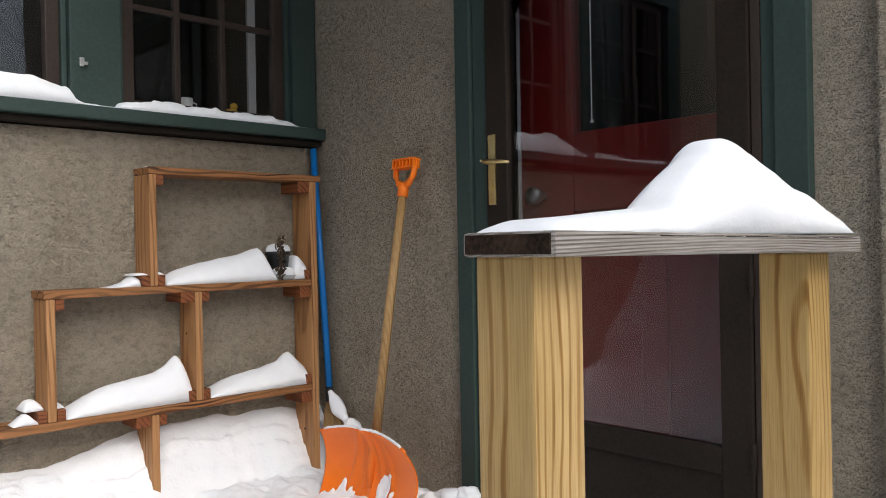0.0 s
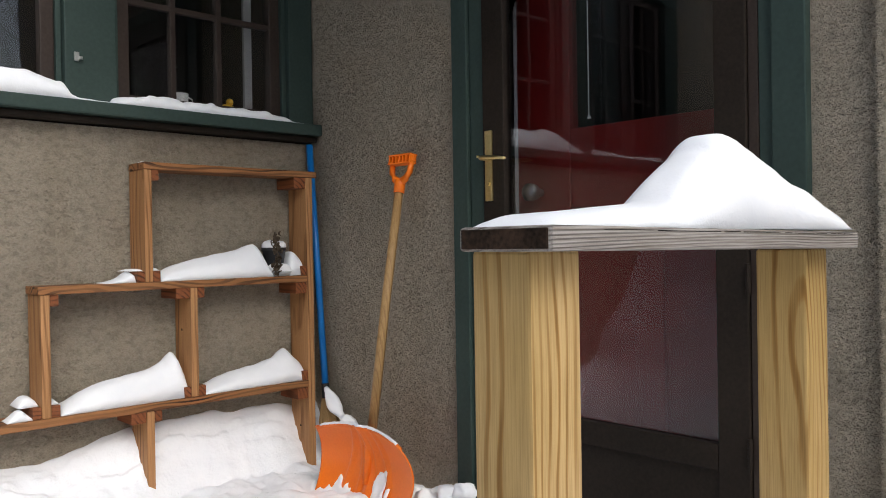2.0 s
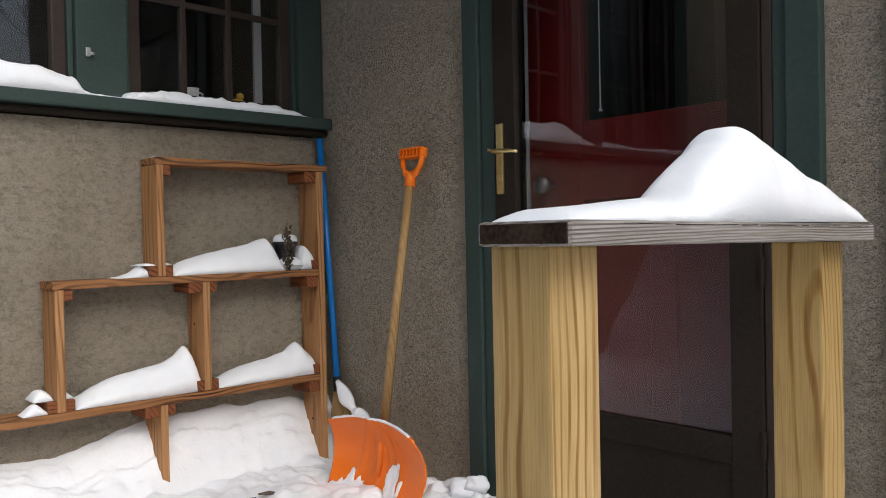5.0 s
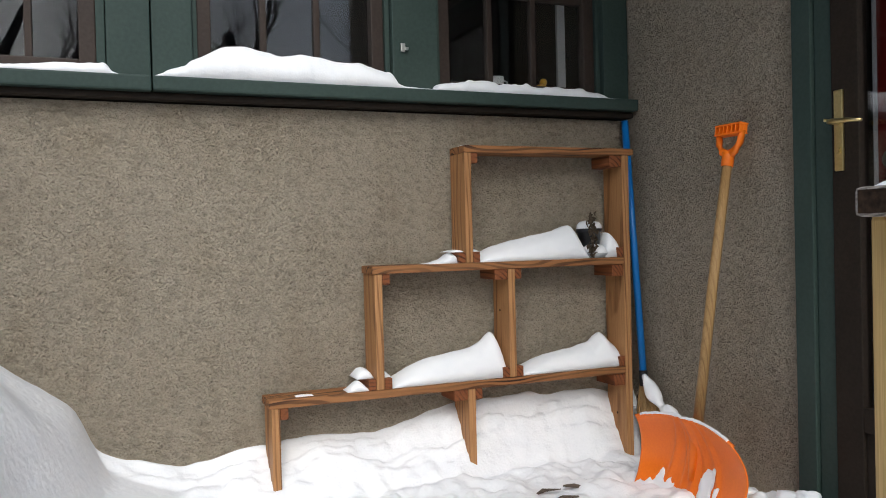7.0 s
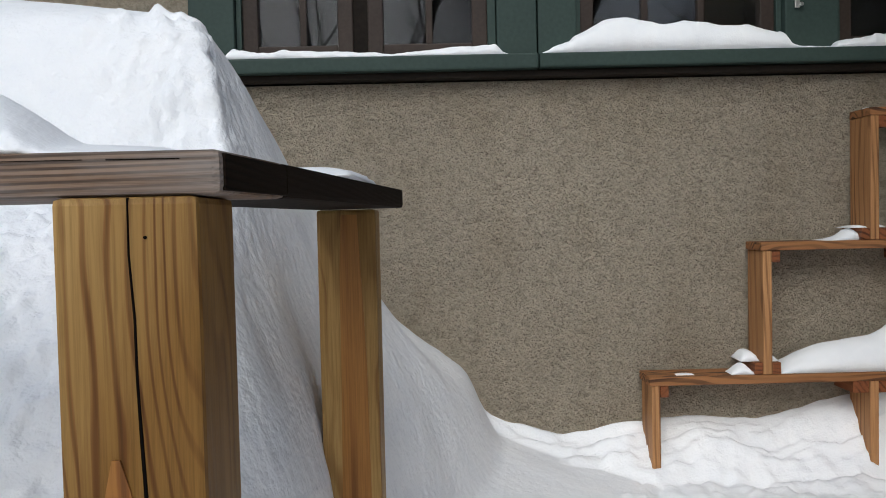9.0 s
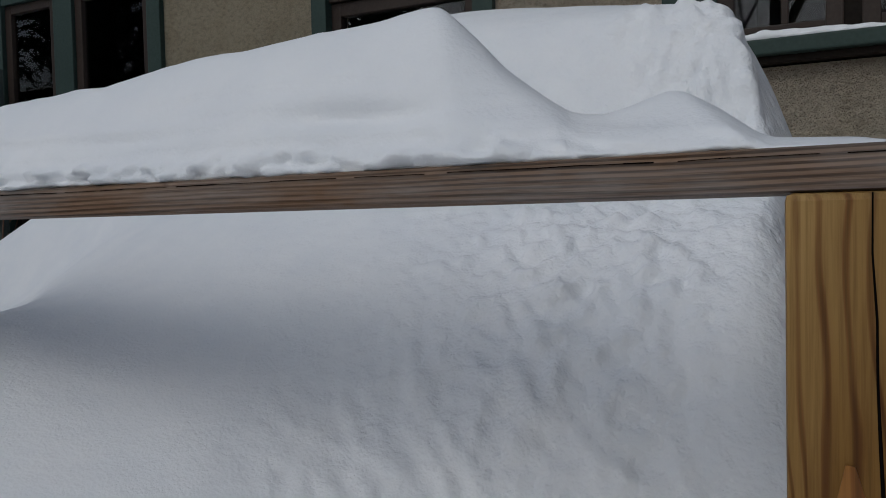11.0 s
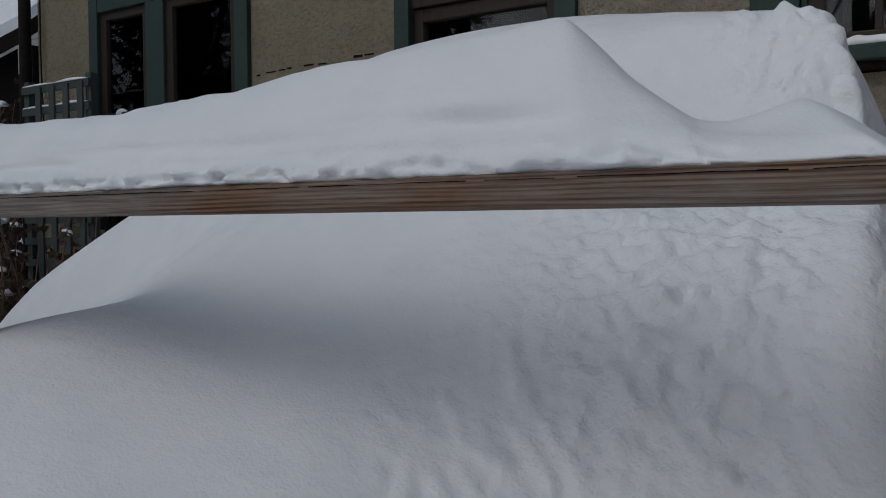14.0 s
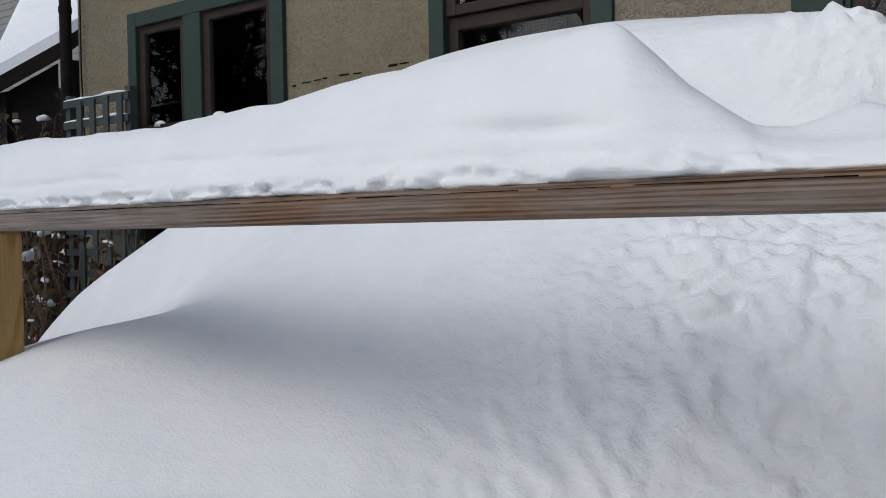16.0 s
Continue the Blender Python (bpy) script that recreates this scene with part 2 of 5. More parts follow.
BRASS = plain("brass", (0.62, 0.48, 0.22), (0.78, 0.62, 0.30), 0.28, 20.0, 150.0, 0.05, 0.0004, 1.0)
STEEL = plain("grey_metal", (0.38, 0.38, 0.36), (0.52, 0.52, 0.50), 0.35, 20.0, 150.0, 0.05, 0.0004, 1.0)
RED = plain("red_door_paint", (0.17, 0.010, 0.009), (0.22, 0.015, 0.012), 0.35, 4.0, 90.0, 0.15, 0.0008)
BLACK = plain("black_plastic", (0.012, 0.012, 0.013), (0.022, 0.022, 0.024), 0.4, 9.0, 120.0, 0.1, 0.0006)
GREYPL = plain("pale_grey_plastic", (0.36, 0.37, 0.37), (0.45, 0.46, 0.46), 0.45, 9.0, 120.0, 0.1, 0.0006)
WHITE = plain("white_paint", (0.66, 0.66, 0.64), (0.74, 0.74, 0.72), 0.5, 6.0, 100.0, 0.15, 0.0008)
YELLOW = plain("yellow_plastic", (0.62, 0.36, 0.02), (0.74, 0.46, 0.03), 0.4)
LEAF = plain("dry_leaf", (0.085, 0.058, 0.036), (0.16, 0.115, 0.07), 0.8, 60.0, 200.0, 0.4, 0.002)
VINE = plain("dry_vine", (0.10, 0.055, 0.035), (0.18, 0.10, 0.065), 0.85, 40.0, 200.0, 0.4, 0.002)
BARK = plain("bark", (0.045, 0.036, 0.030), (0.085, 0.07, 0.058), 0.9, 14.0, 90.0, 0.7, 0.008)
NEEDLE = plain("conifer_foliage", (0.018, 0.034, 0.020), (0.040, 0.062, 0.034), 0.8, 4.0, 30.0, 0.4, 0.01)
TRELLIS = plain("grey_green_paint", (0.035, 0.046, 0.043), (0.06, 0.072, 0.068), 0.8, 6.0, 90.0, 0.3, 0.002)
DECKWOOD = timber("deck_board", (0.13, 0.10, 0.075), (0.06, 0.045, 0.035), "y", 30.0)
# Near-black: the dimness of the rooms is carried by this colour.
ROOM = plain("near_black_room", (0.022, 0.019, 0.016), (0.032, 0.028, 0.023), 0.8, 1.5, 40.0, 0.1, 0.001)
SIDING = plain("grey_siding", (0.17, 0.165, 0.16), (0.23, 0.225, 0.215), 0.7, 3.0, 60.0, 0.2, 0.002)
# Near-black so the open shed's dim inside is held in the colour.
SHEDWOOD = plain("near_black_brown", (0.008, 0.006, 0.005), (0.017, 0.013, 0.010), 0.9, 6.0, 60.0, 0.4, 0.003, 0.0, 0.15)
MATT_BLACK = plain("black_void", (0.004, 0.003, 0.003), (0.007, 0.006, 0.005), 0.95, gloss=0.0)
GLASS = glass_mat("window_glass")
DOORGLASS = glass_mat("storm_glass", (0.80, 0.80, 0.82), 0.95)


# ---- builders ----
ORIGIN = {}


def thing(name, at, label="", category="", group="", kind=""):
    ob = new(name)
    ob.location = at
    ob.empty_display_size = 0.1
    ORIGIN[ob] = Vector(at)
    return tagged(ob, label, category, group, kind)


def finish(bm, name, material, smooth=False):
    bmesh.ops.recalc_face_normals(bm, faces=bm.faces)
    me = bpy.data.meshes.new(name)
    bm.to_mesh(me)
    bm.free()
    me.materials.append(material)
    if smooth:
        me.polygons.foreach_set("use_smooth", [True] * len(me.polygons))
    return me


def part(name, bm, material, parent=None, label="", smooth=False, local=False):
    """Links a bmesh given in world metres (or in its parent's own frame) as one mesh."""
    base = ORIGIN.get(parent, Vector((0, 0, 0)))
    if parent is not None and not local:
        bmesh.ops.translate(bm, vec=-base, verts=bm.verts)
    ob = new(name, finish(bm, name, material, smooth))
    if parent is not None:
        ob.parent = parent
        ORIGIN[ob] = base
    if label:
        tagged(ob, label)
    return ob


def box(x0, x1, y0, y1, z0, z1, bevel=0.0, bm=None, m=None, seg=2):
    bm = bm or bmesh.new()
    vs = bmesh.ops.create_cube(bm, size=1.0)["verts"]
    bmesh.ops.transform(bm, matrix=Matrix.LocRotScale(((x0 + x1) / 2, (y0 + y1) / 2, (z0 + z1) / 2), None, (abs(x1 - x0), abs(y1 - y0), abs(z1 - z0))), verts=vs)
    if bevel:
        es = list({e for v in vs for e in v.link_edges})
        r = bmesh.ops.bevel(bm, geom=es, offset=bevel, segments=seg, affect="EDGES", profile=0.6)
        vs = list({v for f in r["faces"] for v in f.verts} | {v for v in vs if v.is_valid})
    if m is not None:
        bmesh.ops.transform(bm, matrix=m, verts=vs)
    return bm


def tube(points, radii, sides=8, bm=None, cap=True):
    bm = bm or bmesh.new()
    pts = [Vector(p) for p in points]
    rings = []
    for i, p in enumerate(pts):
        d = (pts[min(i + 1, len(pts) - 1)] - pts[max(i - 1, 0)]).normalized()
        side = d.cross(Vector((0.13, 0.07, 1.0)) if abs(d.z) < 0.9 else Vector((1, 0.1, 0))).normalized()
        up = side.cross(d)
        r = radii[i] if isinstance(radii, (list, tuple)) else radii
        rings.append([bm.verts.new(p + r * (math.cos(a) * side + math.sin(a) * up)) for a in (2 * math.pi * k / sides for k in range(sides))])
    for a, b in zip(rings, rings[1:]):
        for k in range(sides):
            bm.faces.new((a[k], a[(k + 1) % sides], b[(k + 1) % sides], b[k]))
    if cap:
        bm.faces.new(rings[0][::-1])
        bm.faces.new(rings[-1])
    return bm


def lathe(profile, sides=28, bm=None, at=(0, 0, 0)):
    bm = bm or bmesh.new()
    rings = [[bm.verts.new((at[0] + r * math.cos(2 * math.pi * k / sides), at[1] + r * math.sin(2 * math.pi * k / sides), at[2] + z)) for k in range(sides)] for r, z in profile]
    for a, b in zip(rings, rings[1:]):
        for k in range(sides):
            bm.faces.new((a[k], a[(k + 1) % sides], b[(k + 1) % sides], b[k]))
    bm.faces.new(rings[0][::-1])
    bm.faces.new(rings[-1])
    return bm


def smooth01(a, b, x):
    t = min(1.0, max(0.0, (x - a) / (b - a)))
    return t * t * (3 - 2 * t)


def curve_at(table, x):
    return float(np.interp(x, [p[0] for p in table], [p[1] for p in table]))


def soft(table, x, w=0.03):
    return (curve_at(table, x - w) + 2 * curve_at(table, x) + curve_at(table, x + w)) / 4


def drift(name, table, y0, y1, z0, label, step=0.012, across=12, p=3.0, lean=0.0, rough=0.004, along="x", width=None, material=None, blur=0.008, category="snow", crumbs=0.0, shear=0.0):
    """Settled snow on a board: a height line along it, rounded over its width."""
    bm = bmesh.new()
    s0, s1 = table[0][0], table[-1][0]
    n = max(8, int((s1 - s0) / step))
    rows = []
    for i in range(n + 1):
        s = s0 + (s1 - s0) * i / n
        h = max(soft(table, s, blur), 0.0)
        row = []
        for k in range(across + 1):
            v = -1 + 2 * k / across
            v = math.sin(v * math.pi / 2) if crumbs else v
            wide = curve_at(width, s) if width else 1.0
            c = (y0 + y1) / 2
            y = c + v * wide * (y1 - y0) / 2
            bump = max(0.0, 1 - abs(v) ** p) ** 0.6 * (1 + lean * v)
            q = Vector((s, y, 0))
            z = h * bump + rough * (1.1 * noise.noise(q * 6) + (0.2 + 1.6 * v * v) * noise.noise(Vector((s * 19, y * 34, 1.0))) + 0.8 * v * v * noise.noise(q * 52)) * min(1, h * 30) * (0.3 + bump)
            push = 0.0
            if crumbs and v < -0.2:
                low = smooth01(0.030, 0.012, z) * smooth01(0.0, 0.004, z)
                push = low * (0.5 + 1.3 * noise.noise(Vector((s * 26, z * 70, 2.0))) + 1.0 * noise.noise(Vector((s * 75, z * 130, 6.0))))
                push += 0.55 * smooth01(0.0, 0.01, z) * smooth01(0.10, 0.07, z) * noise.noise(Vector((s * 3.2 + z * 10, z * 95, 4.0)))
                push -= 2.2 * (1 - low) * smooth01(0.085, 0.05, z) * max(0.0, noise.noise(Vector((s * 5 + z * 8, z * 42, 9.0))) - 0.05)
                push *= crumbs * min(1, h * 12)
            edge = 0.004 * noise.noise(Vector((s * 22, v, 3.0))) * min(1, h * 40)
            co = (s + shear * v * min(1, h * 20), y + edge * v - push, z0 + max(z, 0.0005) if 0 < k < across else z0)
            row.append(bm.verts.new(co if along == "x" else (co[1], co[0], co[2])))
        rows.append(row)
    for a, b in zip(rows, rows[1:]):
        for k in range(across):
            bm.faces.new((a[k], a[k + 1], b[k + 1], b[k]))
        bm.faces.new((a[0], b[0], b[across], a[across]))
    bm.faces.new(rows[0])
    bm.faces.new(rows[-1][::-1])
    ob = part(name, bm, material or SNOW, None, "", True)
    return tagged(ob, label, category, kind="stuff")


# ---- walls ----
def wall_north():
    bm = bmesh.new()
    for b in ((-3.94, 0.2, -1.3, -0.05), (-3.22, -2.68, -0.05, 0.53),
              (-2.68, 0.2, -0.05, 0.53), (-3.22, -2.68, 0.53, 1.22), (-3.22, -2.68, 1.22, 2.6), (-3.94, -3.22, 1.8, 2.6), (-2.68, 0.2, 1.8, 2.6)):
        box(b[0], b[1], 0.0, 0.22, b[2], b[3], bm=bm)
    far = bmesh.new()
    for i, (x0, x1) in enumerate(((-6.2, -5.75), (-5.75, -4.69), (-4.69, -3.94))):
        for k, (z0, z1) in enumerate(((-1.3, -0.05), (-0.05, 1.22), (1.22, 2.6))):
            if (i, k) != (1, 1):
                box(x0, x1, 0.0, 0.22, z0, z1, bm=far)
    bmesh.ops.remove_doubles(far, verts=far.verts, dist=0.0005)
    tagged(part("wall_north_end", far, STUCCO_FAR), "pale yellowish smoother plaster wall", "wall", kind="structure")
    return tagged(part("wall_north", bm, STUCCO), "tan roughcast house wall with pebbled texture", "wall", kind="structure")


def wall_east():
    bm = bmesh.new()
    for b in ((-0.80, 0.0, -1.3, 2.6), (-1.89, -0.80, 1.36, 2.6), (-2.03, -1.89, -1.3, 2.6), (-1.89, -0.80, -1.3, -0.72)):
        box(0.0, 0.22, b[0], b[1], b[2], b[3], bm=bm)
    box(-0.025, 0.22, -3.4, -2.03, -1.3, 2.6, 0.006, bm=bm)
    return tagged(part("wall_east", bm, STUCCO), "tan roughcast wall beside the back door", "wall", kind="structure")


wall_north()
wall_east()


def sash(win, name, x0, x1, z0, z1, muntins=(), bars=(), rail=0.045, stile=0.042):
    """A brown casement: frame, pane and glazing bars."""
    bm = bmesh.new()
    for b in ((x0, x0 + stile, z0, z1), (x1 - stile, x1, z0, z1), (x0 + stile, x1 - stile, z0, z0 + rail), (x0 + stile, x1 - stile, z1 - rail, z1)):
        box(b[0], b[1], 0.012, 0.052, b[2], b[3], 0.004, bm)
    s = part(name, bm, BROWN, win)
    part("pane", box(x0 + stile - 0.006, x1 - stile + 0.006, 0.034, 0.037, z0 + rail - 0.006, z1 - rail + 0.006), GLASS, s).visible_shadow = False
    for m in muntins:
        part("glazing_bar", box(m - 0.010, m + 0.010, 0.020, 0.046, z0 + rail, z1 - rail, 0.003), BROWN, s)
    for z in bars:
        part("glazing_bar", box(x0 + stile, x1 - stile, 0.022, 0.044, z - 0.010, z + 0.010, 0.003), BROWN, s)
    return s


def window_group():
    w = thing("window_1", (-1.3, 0, 0.53), "row of dark brown casement windows in deep green casing", "window", kind="structure")
    top = 1.8
    for x0, x1, y in ((-0.112, -0.006, -0.022), (-0.915, -0.756, -0.024), (-1.648, -1.535, -0.024), (-1.770, -1.652, -0.022), (-2.68, -2.545, -0.022)):
        part("casing", box(x0, x1, y, 0.06, 0.575, top, 0.004), GREEN, w)
    for x0, x1 in ((-0.130, -0.114), (-0.754, -0.742), (-0.933, -0.917), (-1.533, -1.519), (-1.796, -1.772), (-2.543, -2.528)):
        part("casing_return", box(x0, x1, -0.002, 0.058, 0.575, top, 0.002), GREEN, w)
    part("mullion", box(-2.198, -2.154, 0.02, 0.06, 0.60, top), SHEDWOOD, w)
    sash(w, "sash", -0.742, -0.130, 0.60, 1.55, (-0.374, -0.545), (0.955, 1.27))
    sash(w, "sash", -1.519, -0.933, 0.60, 1.55, (-1.151, -1.320), (0.955, 1.27))
    sash(w, "sash", -2.154, -1.796, 0.60, 1.55, (-1.970,), (0.955, 1.27), 0.05, 0.046)
    sash(w, "sash", -2.528, -2.198, 0.60, 1.55, (-2.348,), (0.955, 1.27), 0.05, 0.046)
    part("head_board", box(-2.68, -0.006, -0.026, 0.06, 1.55, 1.8, 0.004), GREEN, w)
    part("window_sill", box(-1.651, -0.002, -0.075, 0.05, 0.556, 0.598, 0.006), GREEN, w)
    part("window_sill", box(-2.70, -1.654, -0.075, 0.05, 0.554, 0.598, 0.006), GREEN, w)
    # Near-black band running below both sills.
    part("sill_moulding", box(-2.69, -0.003, -0.045, -0.001, 0.534, 0.555, 0.006), BLACKBROWN, w)
    part("inner_jamb", box(-0.228, -0.196, 0.10, 0.115, 0.645, 1.5, 0.002), GREYPL, w, "pale inner window trim")
    bm = box(-0.889, -0.874, -0.033, -0.024, 0.722, 0.750, 0.002)
    box(-0.876, -0.866, -0.040, -0.030, 0.727, 0.736, 0.001, bm)
    part("catch", bm, STEEL, w, "small grey metal hook")


window_group()


def sash_window(name, x0, x1, z0, z1, split, label):
    w = thing(name, ((x0 + x1) / 2, 0, z0), label, "window", kind="structure")
    for a, b in ((x0, x0 + 0.065), (x1 - 0.075, x1)):
        part("casing", box(a, b, -0.025, 0.06, z0, z1, 0.004), GREEN, w)
    part("casing", box(x0 + 0.065, x1 - 0.075, -0.023, 0.06, z1 - 0.07, z1, 0.004), GREEN, w)
    part("window_sill", box(x0 - 0.02, x1 + 0.02, -0.06, 0.05, z0 - 0.035, z0, 0.005), GREEN, w)
    edges = [x0 + 0.065] + split + [x1 - 0.075]
    for a, b in zip(edges[::2], edges[1::2]):
        mid = (z0 + z1) / 2 + 0.02
        sash(w, "lower_sash", a, b, z0 + 0.002, mid + 0.02, rail=0.05)
        bm = bmesh.new()
        for q in ((a, a + 0.042, mid + 0.022, z1 - 0.07), (b - 0.042, b, mid + 0.022, z1 - 0.07), (a + 0.042, b - 0.042, mid + 0.022, mid + 0.06), (a + 0.042, b - 0.042, z1 - 0.11, z1 - 0.07)):
            box(q[0], q[1], -0.004, 0.03, q[2], q[3], 0.003, bm)
        s = part("upper_sash", bm, BROWN, w)
        part("pane", box(a + 0.036, b - 0.036, 0.012, 0.015, mid + 0.05, z1 - 0.10), GLASS, s).visible_shadow = False
    for a, b in zip(split[::2], split[1::2]):
        part("mullion", box(a, b, -0.022, 0.06, z0, z1 - 0.07, 0.004), GREEN, w)


sash_window("window_2", -3.94, -3.22, -0.05, 1.80, [], "tall brown sash window in green casing")
sash_window("window_3", -5.75, -4.69, -0.05, 1.22, [-5.335, -5.215], "pair of brown sash windows in green casing")


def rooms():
    # Shells coloured near-black so they read as unlit behind the glass.
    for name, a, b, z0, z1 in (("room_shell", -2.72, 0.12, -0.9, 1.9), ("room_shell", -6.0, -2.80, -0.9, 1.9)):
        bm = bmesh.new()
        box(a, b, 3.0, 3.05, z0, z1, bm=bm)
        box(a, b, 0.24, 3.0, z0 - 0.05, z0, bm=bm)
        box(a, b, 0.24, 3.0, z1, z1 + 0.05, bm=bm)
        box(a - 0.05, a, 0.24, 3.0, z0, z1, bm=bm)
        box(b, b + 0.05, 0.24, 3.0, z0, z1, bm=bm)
        tagged(part(name, bm, ROOM), "plain room shell behind the windows, dimness put in its colour", "room", kind="structure")
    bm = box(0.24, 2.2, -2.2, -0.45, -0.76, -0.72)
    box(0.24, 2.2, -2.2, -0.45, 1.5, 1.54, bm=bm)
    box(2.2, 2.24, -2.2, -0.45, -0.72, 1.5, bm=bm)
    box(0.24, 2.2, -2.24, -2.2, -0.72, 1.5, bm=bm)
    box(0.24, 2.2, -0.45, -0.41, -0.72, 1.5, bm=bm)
    tagged(part("hall_shell", bm, ROOM), "plain hall shell behind the door, dimness put in its colour", "room", kind="structure")
    part_roof = box(-6.6, 3.4, 0.0, 3.4, 2.6, 2.8)
    # Unseen eave, added above the view to darken the door corner.
    eave = box(-0.95, 0.22, -2.05, 0.0, 1.62, 1.72, 0.01)
    box(-6.3, -0.95, -0.45, 0.0, 2.5, 2.6, 0.01, eave)
    tagged(part("porch_roof", eave, BROWN), "unseen eave added to shade the back door corner", "roof", kind="structure")
    tagged(part("ceiling", part_roof, ROOM), "closed top of the house", "ceiling", kind="structure")


rooms()


# ---- door ----
def door():
    d = thing("door_1", (0, -1.35, -0.70), "bronze storm door in green casing before a red door", "door", kind="structure")
    z0, z1 = -0.70, 1.36
    part("casing", box(-0.026, 0.05, -0.868, -0.803, z0, z1, 0.004), GREEN, d)
    part("casing", box(-0.014, 0.05, -0.926, -0.870, z0, z1, 0.003), GREEN, d)
    part("casing", box(-0.026, 0.05, -1.892, -1.815, z0, z1, 0.004), GREEN, d)
    part("casing", box(-0.014, 0.05, -1.813, -1.782, z0, z1, 0.003), GREEN, d)
    part("casing", box(-0.024, 0.05, -1.782, -0.926, 1.30, z1, 0.004), GREEN, d)
    part("threshold", box(-0.06, 0.20, -1.78, -0.93, -0.70, -0.675, 0.004), BLACKBROWN, d)
    bm = bmesh.new()
    for y0, y1, a, b in ((-1.014, -0.930, -0.672, 1.296), (-1.756, -1.676, -0.672, 1.296), (-1.676, -1.014, 1.20, 1.296), (-1.676, -1.014, -0.404, -0.340)):
        box(-0.022, 0.012, y0, y1, a, b, 0.004, bm)
    f = part("storm_frame", bm, BLACKBROWN, d)
    part("kick_panel", box(-0.012, 0.004, -1.676, -1.014, -0.672, -0.404, 0.002), BLACKBROWN, f)
    part("pane", box(-0.004, 0.0, -1.680, -1.010, -0.345, 1.205), DOORGLASS, f, "reflecting storm glass").visible_shadow = False
    part("hinge_jamb", box(-0.016, 0.04, -1.781, -1.758, -0.69, 1.30, 0.002), BROWN, d)
    for z in (-0.35, 0.05, 0.73):
        part("hinge", tube([(-0.026, -1.757, z - 0.035), (-0.026, -1.757, z + 0.035)], 0.006, 8), BLACKBROWN, d)
    part("weatherstrip", box(0.004, 0.014, -1.040, -1.034, -0.33, 1.19, 0.001), GREYPL, d, "white vertical strip")
    plate = part("handle_plate", box(-0.030, -0.022, -0.972, -0.944, 0.266, 0.476, 0.003), BRASS, d, "polished brass plate")
    part("lever", tube([(-0.030, -0.958, 0.392), (-0.062, -0.958, 0.392), (-0.070, -0.975, 0.391), (-0.066, -1.03, 0.388), (-0.060, -1.055, 0.384)], [0.007, 0.007, 0.007, 0.006, 0.004], 8), BRASS, plate, smooth=True)
    part("latch_rod", tube([(-0.028, -0.958, 0.395), (-0.055, -0.935, 0.399)], 0.004, 6), BRASS, plate)
    part("keyhole", tube([(-0.030, -0.958, 0.318), (-0.036, -0.958, 0.318)], 0.008, 12), BRASS, plate)
    bm = bmesh.new()
    for y0, y1, a, b in ((-1.16, -0.95, -0.67, 1.30), (-1.78, -1.68, -0.67, 1.30), (-1.68, -1.16, 1.15, 1.30), (-1.68, -1.16, 0.24, 0.47), (-1.68, -1.16, -0.67, -0.45), (-1.46, -1.38, -0.45, 0.24)):
        box(0.105, 0.145, y0, y1, a, b, 0.004, bm)
    inner = part("red_door", bm, RED, d, "deep red wooden inner door")
    for y0, y1 in ((-1.38, -1.16), (-1.68, -1.46)):
        part("panel", box(0.115, 0.135, y0, y1, -0.45, 0.24, 0.002), RED, inner)
    part("pane", box(0.122, 0.126, -1.68, -1.16, 0.47, 1.15), GLASS, inner).visible_shadow = False
    part("door_knob", tube([(0.105, -1.05, 0.29), (0.08, -1.05, 0.29), (0.07, -1.05, 0.29), (0.045, -1.05, 0.29), (0.04, -1.05, 0.29)], [0.011, 0.011, 0.024, 0.026, 0.010], 14), STEEL, inner, smooth=True)
    part("pull_cord", tube([(0.095, -1.235, 1.1), (0.095, -1.235, 0.50), (0.095, -1.236, 0.49)], [0.002, 0.002, 0.007], 6), WHITE, inner, "thin white cord")


door()


# ---- ground: one sheet of snow, shovelled landing, banks and yard ----
WALL_EDGE = ((-6.2, -0.7), (-5.0, -0.35), (-4.0, -0.1), (-3.2, 0.15), (-2.5, 0.08), (-2.2, -0.096), (-2.095, -0.182), (-1.92, -0.31), (-1.875, -0.37), (-1.835, -0.45), (-1.72, -0.505), (-1.607, -0.537), (-1.375, -0.502),
             (-1.19, -0.488), (-1.0, -0.505), (-0.73, -0.436), (-0.37, -0.428), (-0.117, -0.447), (0.0, -0.455))
BANK_TOP = ((-2.6, -0.80), (-2.3, -0.56), (-2.1, -0.37), (-1.92, -0.25), (-1.75, -0.140), (-1.6, -0.03), (-1.48, 0.06), (-1.3, 0.17), (-1.2, 0.23), (-1.10, 0.40), (-1.05, 0.485), (-0.95, 0.555), (-0.8, 0.605), (-0.5, 0.46), (0.0, 0.2))
BANK_DUG = ((-2.6, -0.80), (-2.3, -0.68), (-2.1, -0.54), (-1.92, -0.44), (-1.75, -0.36), (-1.66, -0.24), (-1.58, -0.10), (-1.49, 0.02), (-1.38, 0.11), (-1.25, 0.16), (-1.18, 0.22), (-1.11, 0.41), (-1.06, 0.485), (-0.95, 0.515), (-0.8, 0.55), (-0.5, 0.46), (0.0, 0.2))
FACE_NEAR = ((-0.3, -0.66), (0.0, -0.62), (0.06, -0.38), (0.10, -0.17), (0.17, 0.02), (0.235, 0.24), (0.30, 0.45), (0.325, 0.505), (0.5, 0.57), (0.8, 0.66))
FACE_FAR = ((-0.5, -0.66), (-0.2, -0.60), (0.0, -0.52), (0.035, -0.45), (0.08, -0.34), (0.3, -0.17), (0.42, 0.02), (0.6, 0.3), (0.9, 0.5))


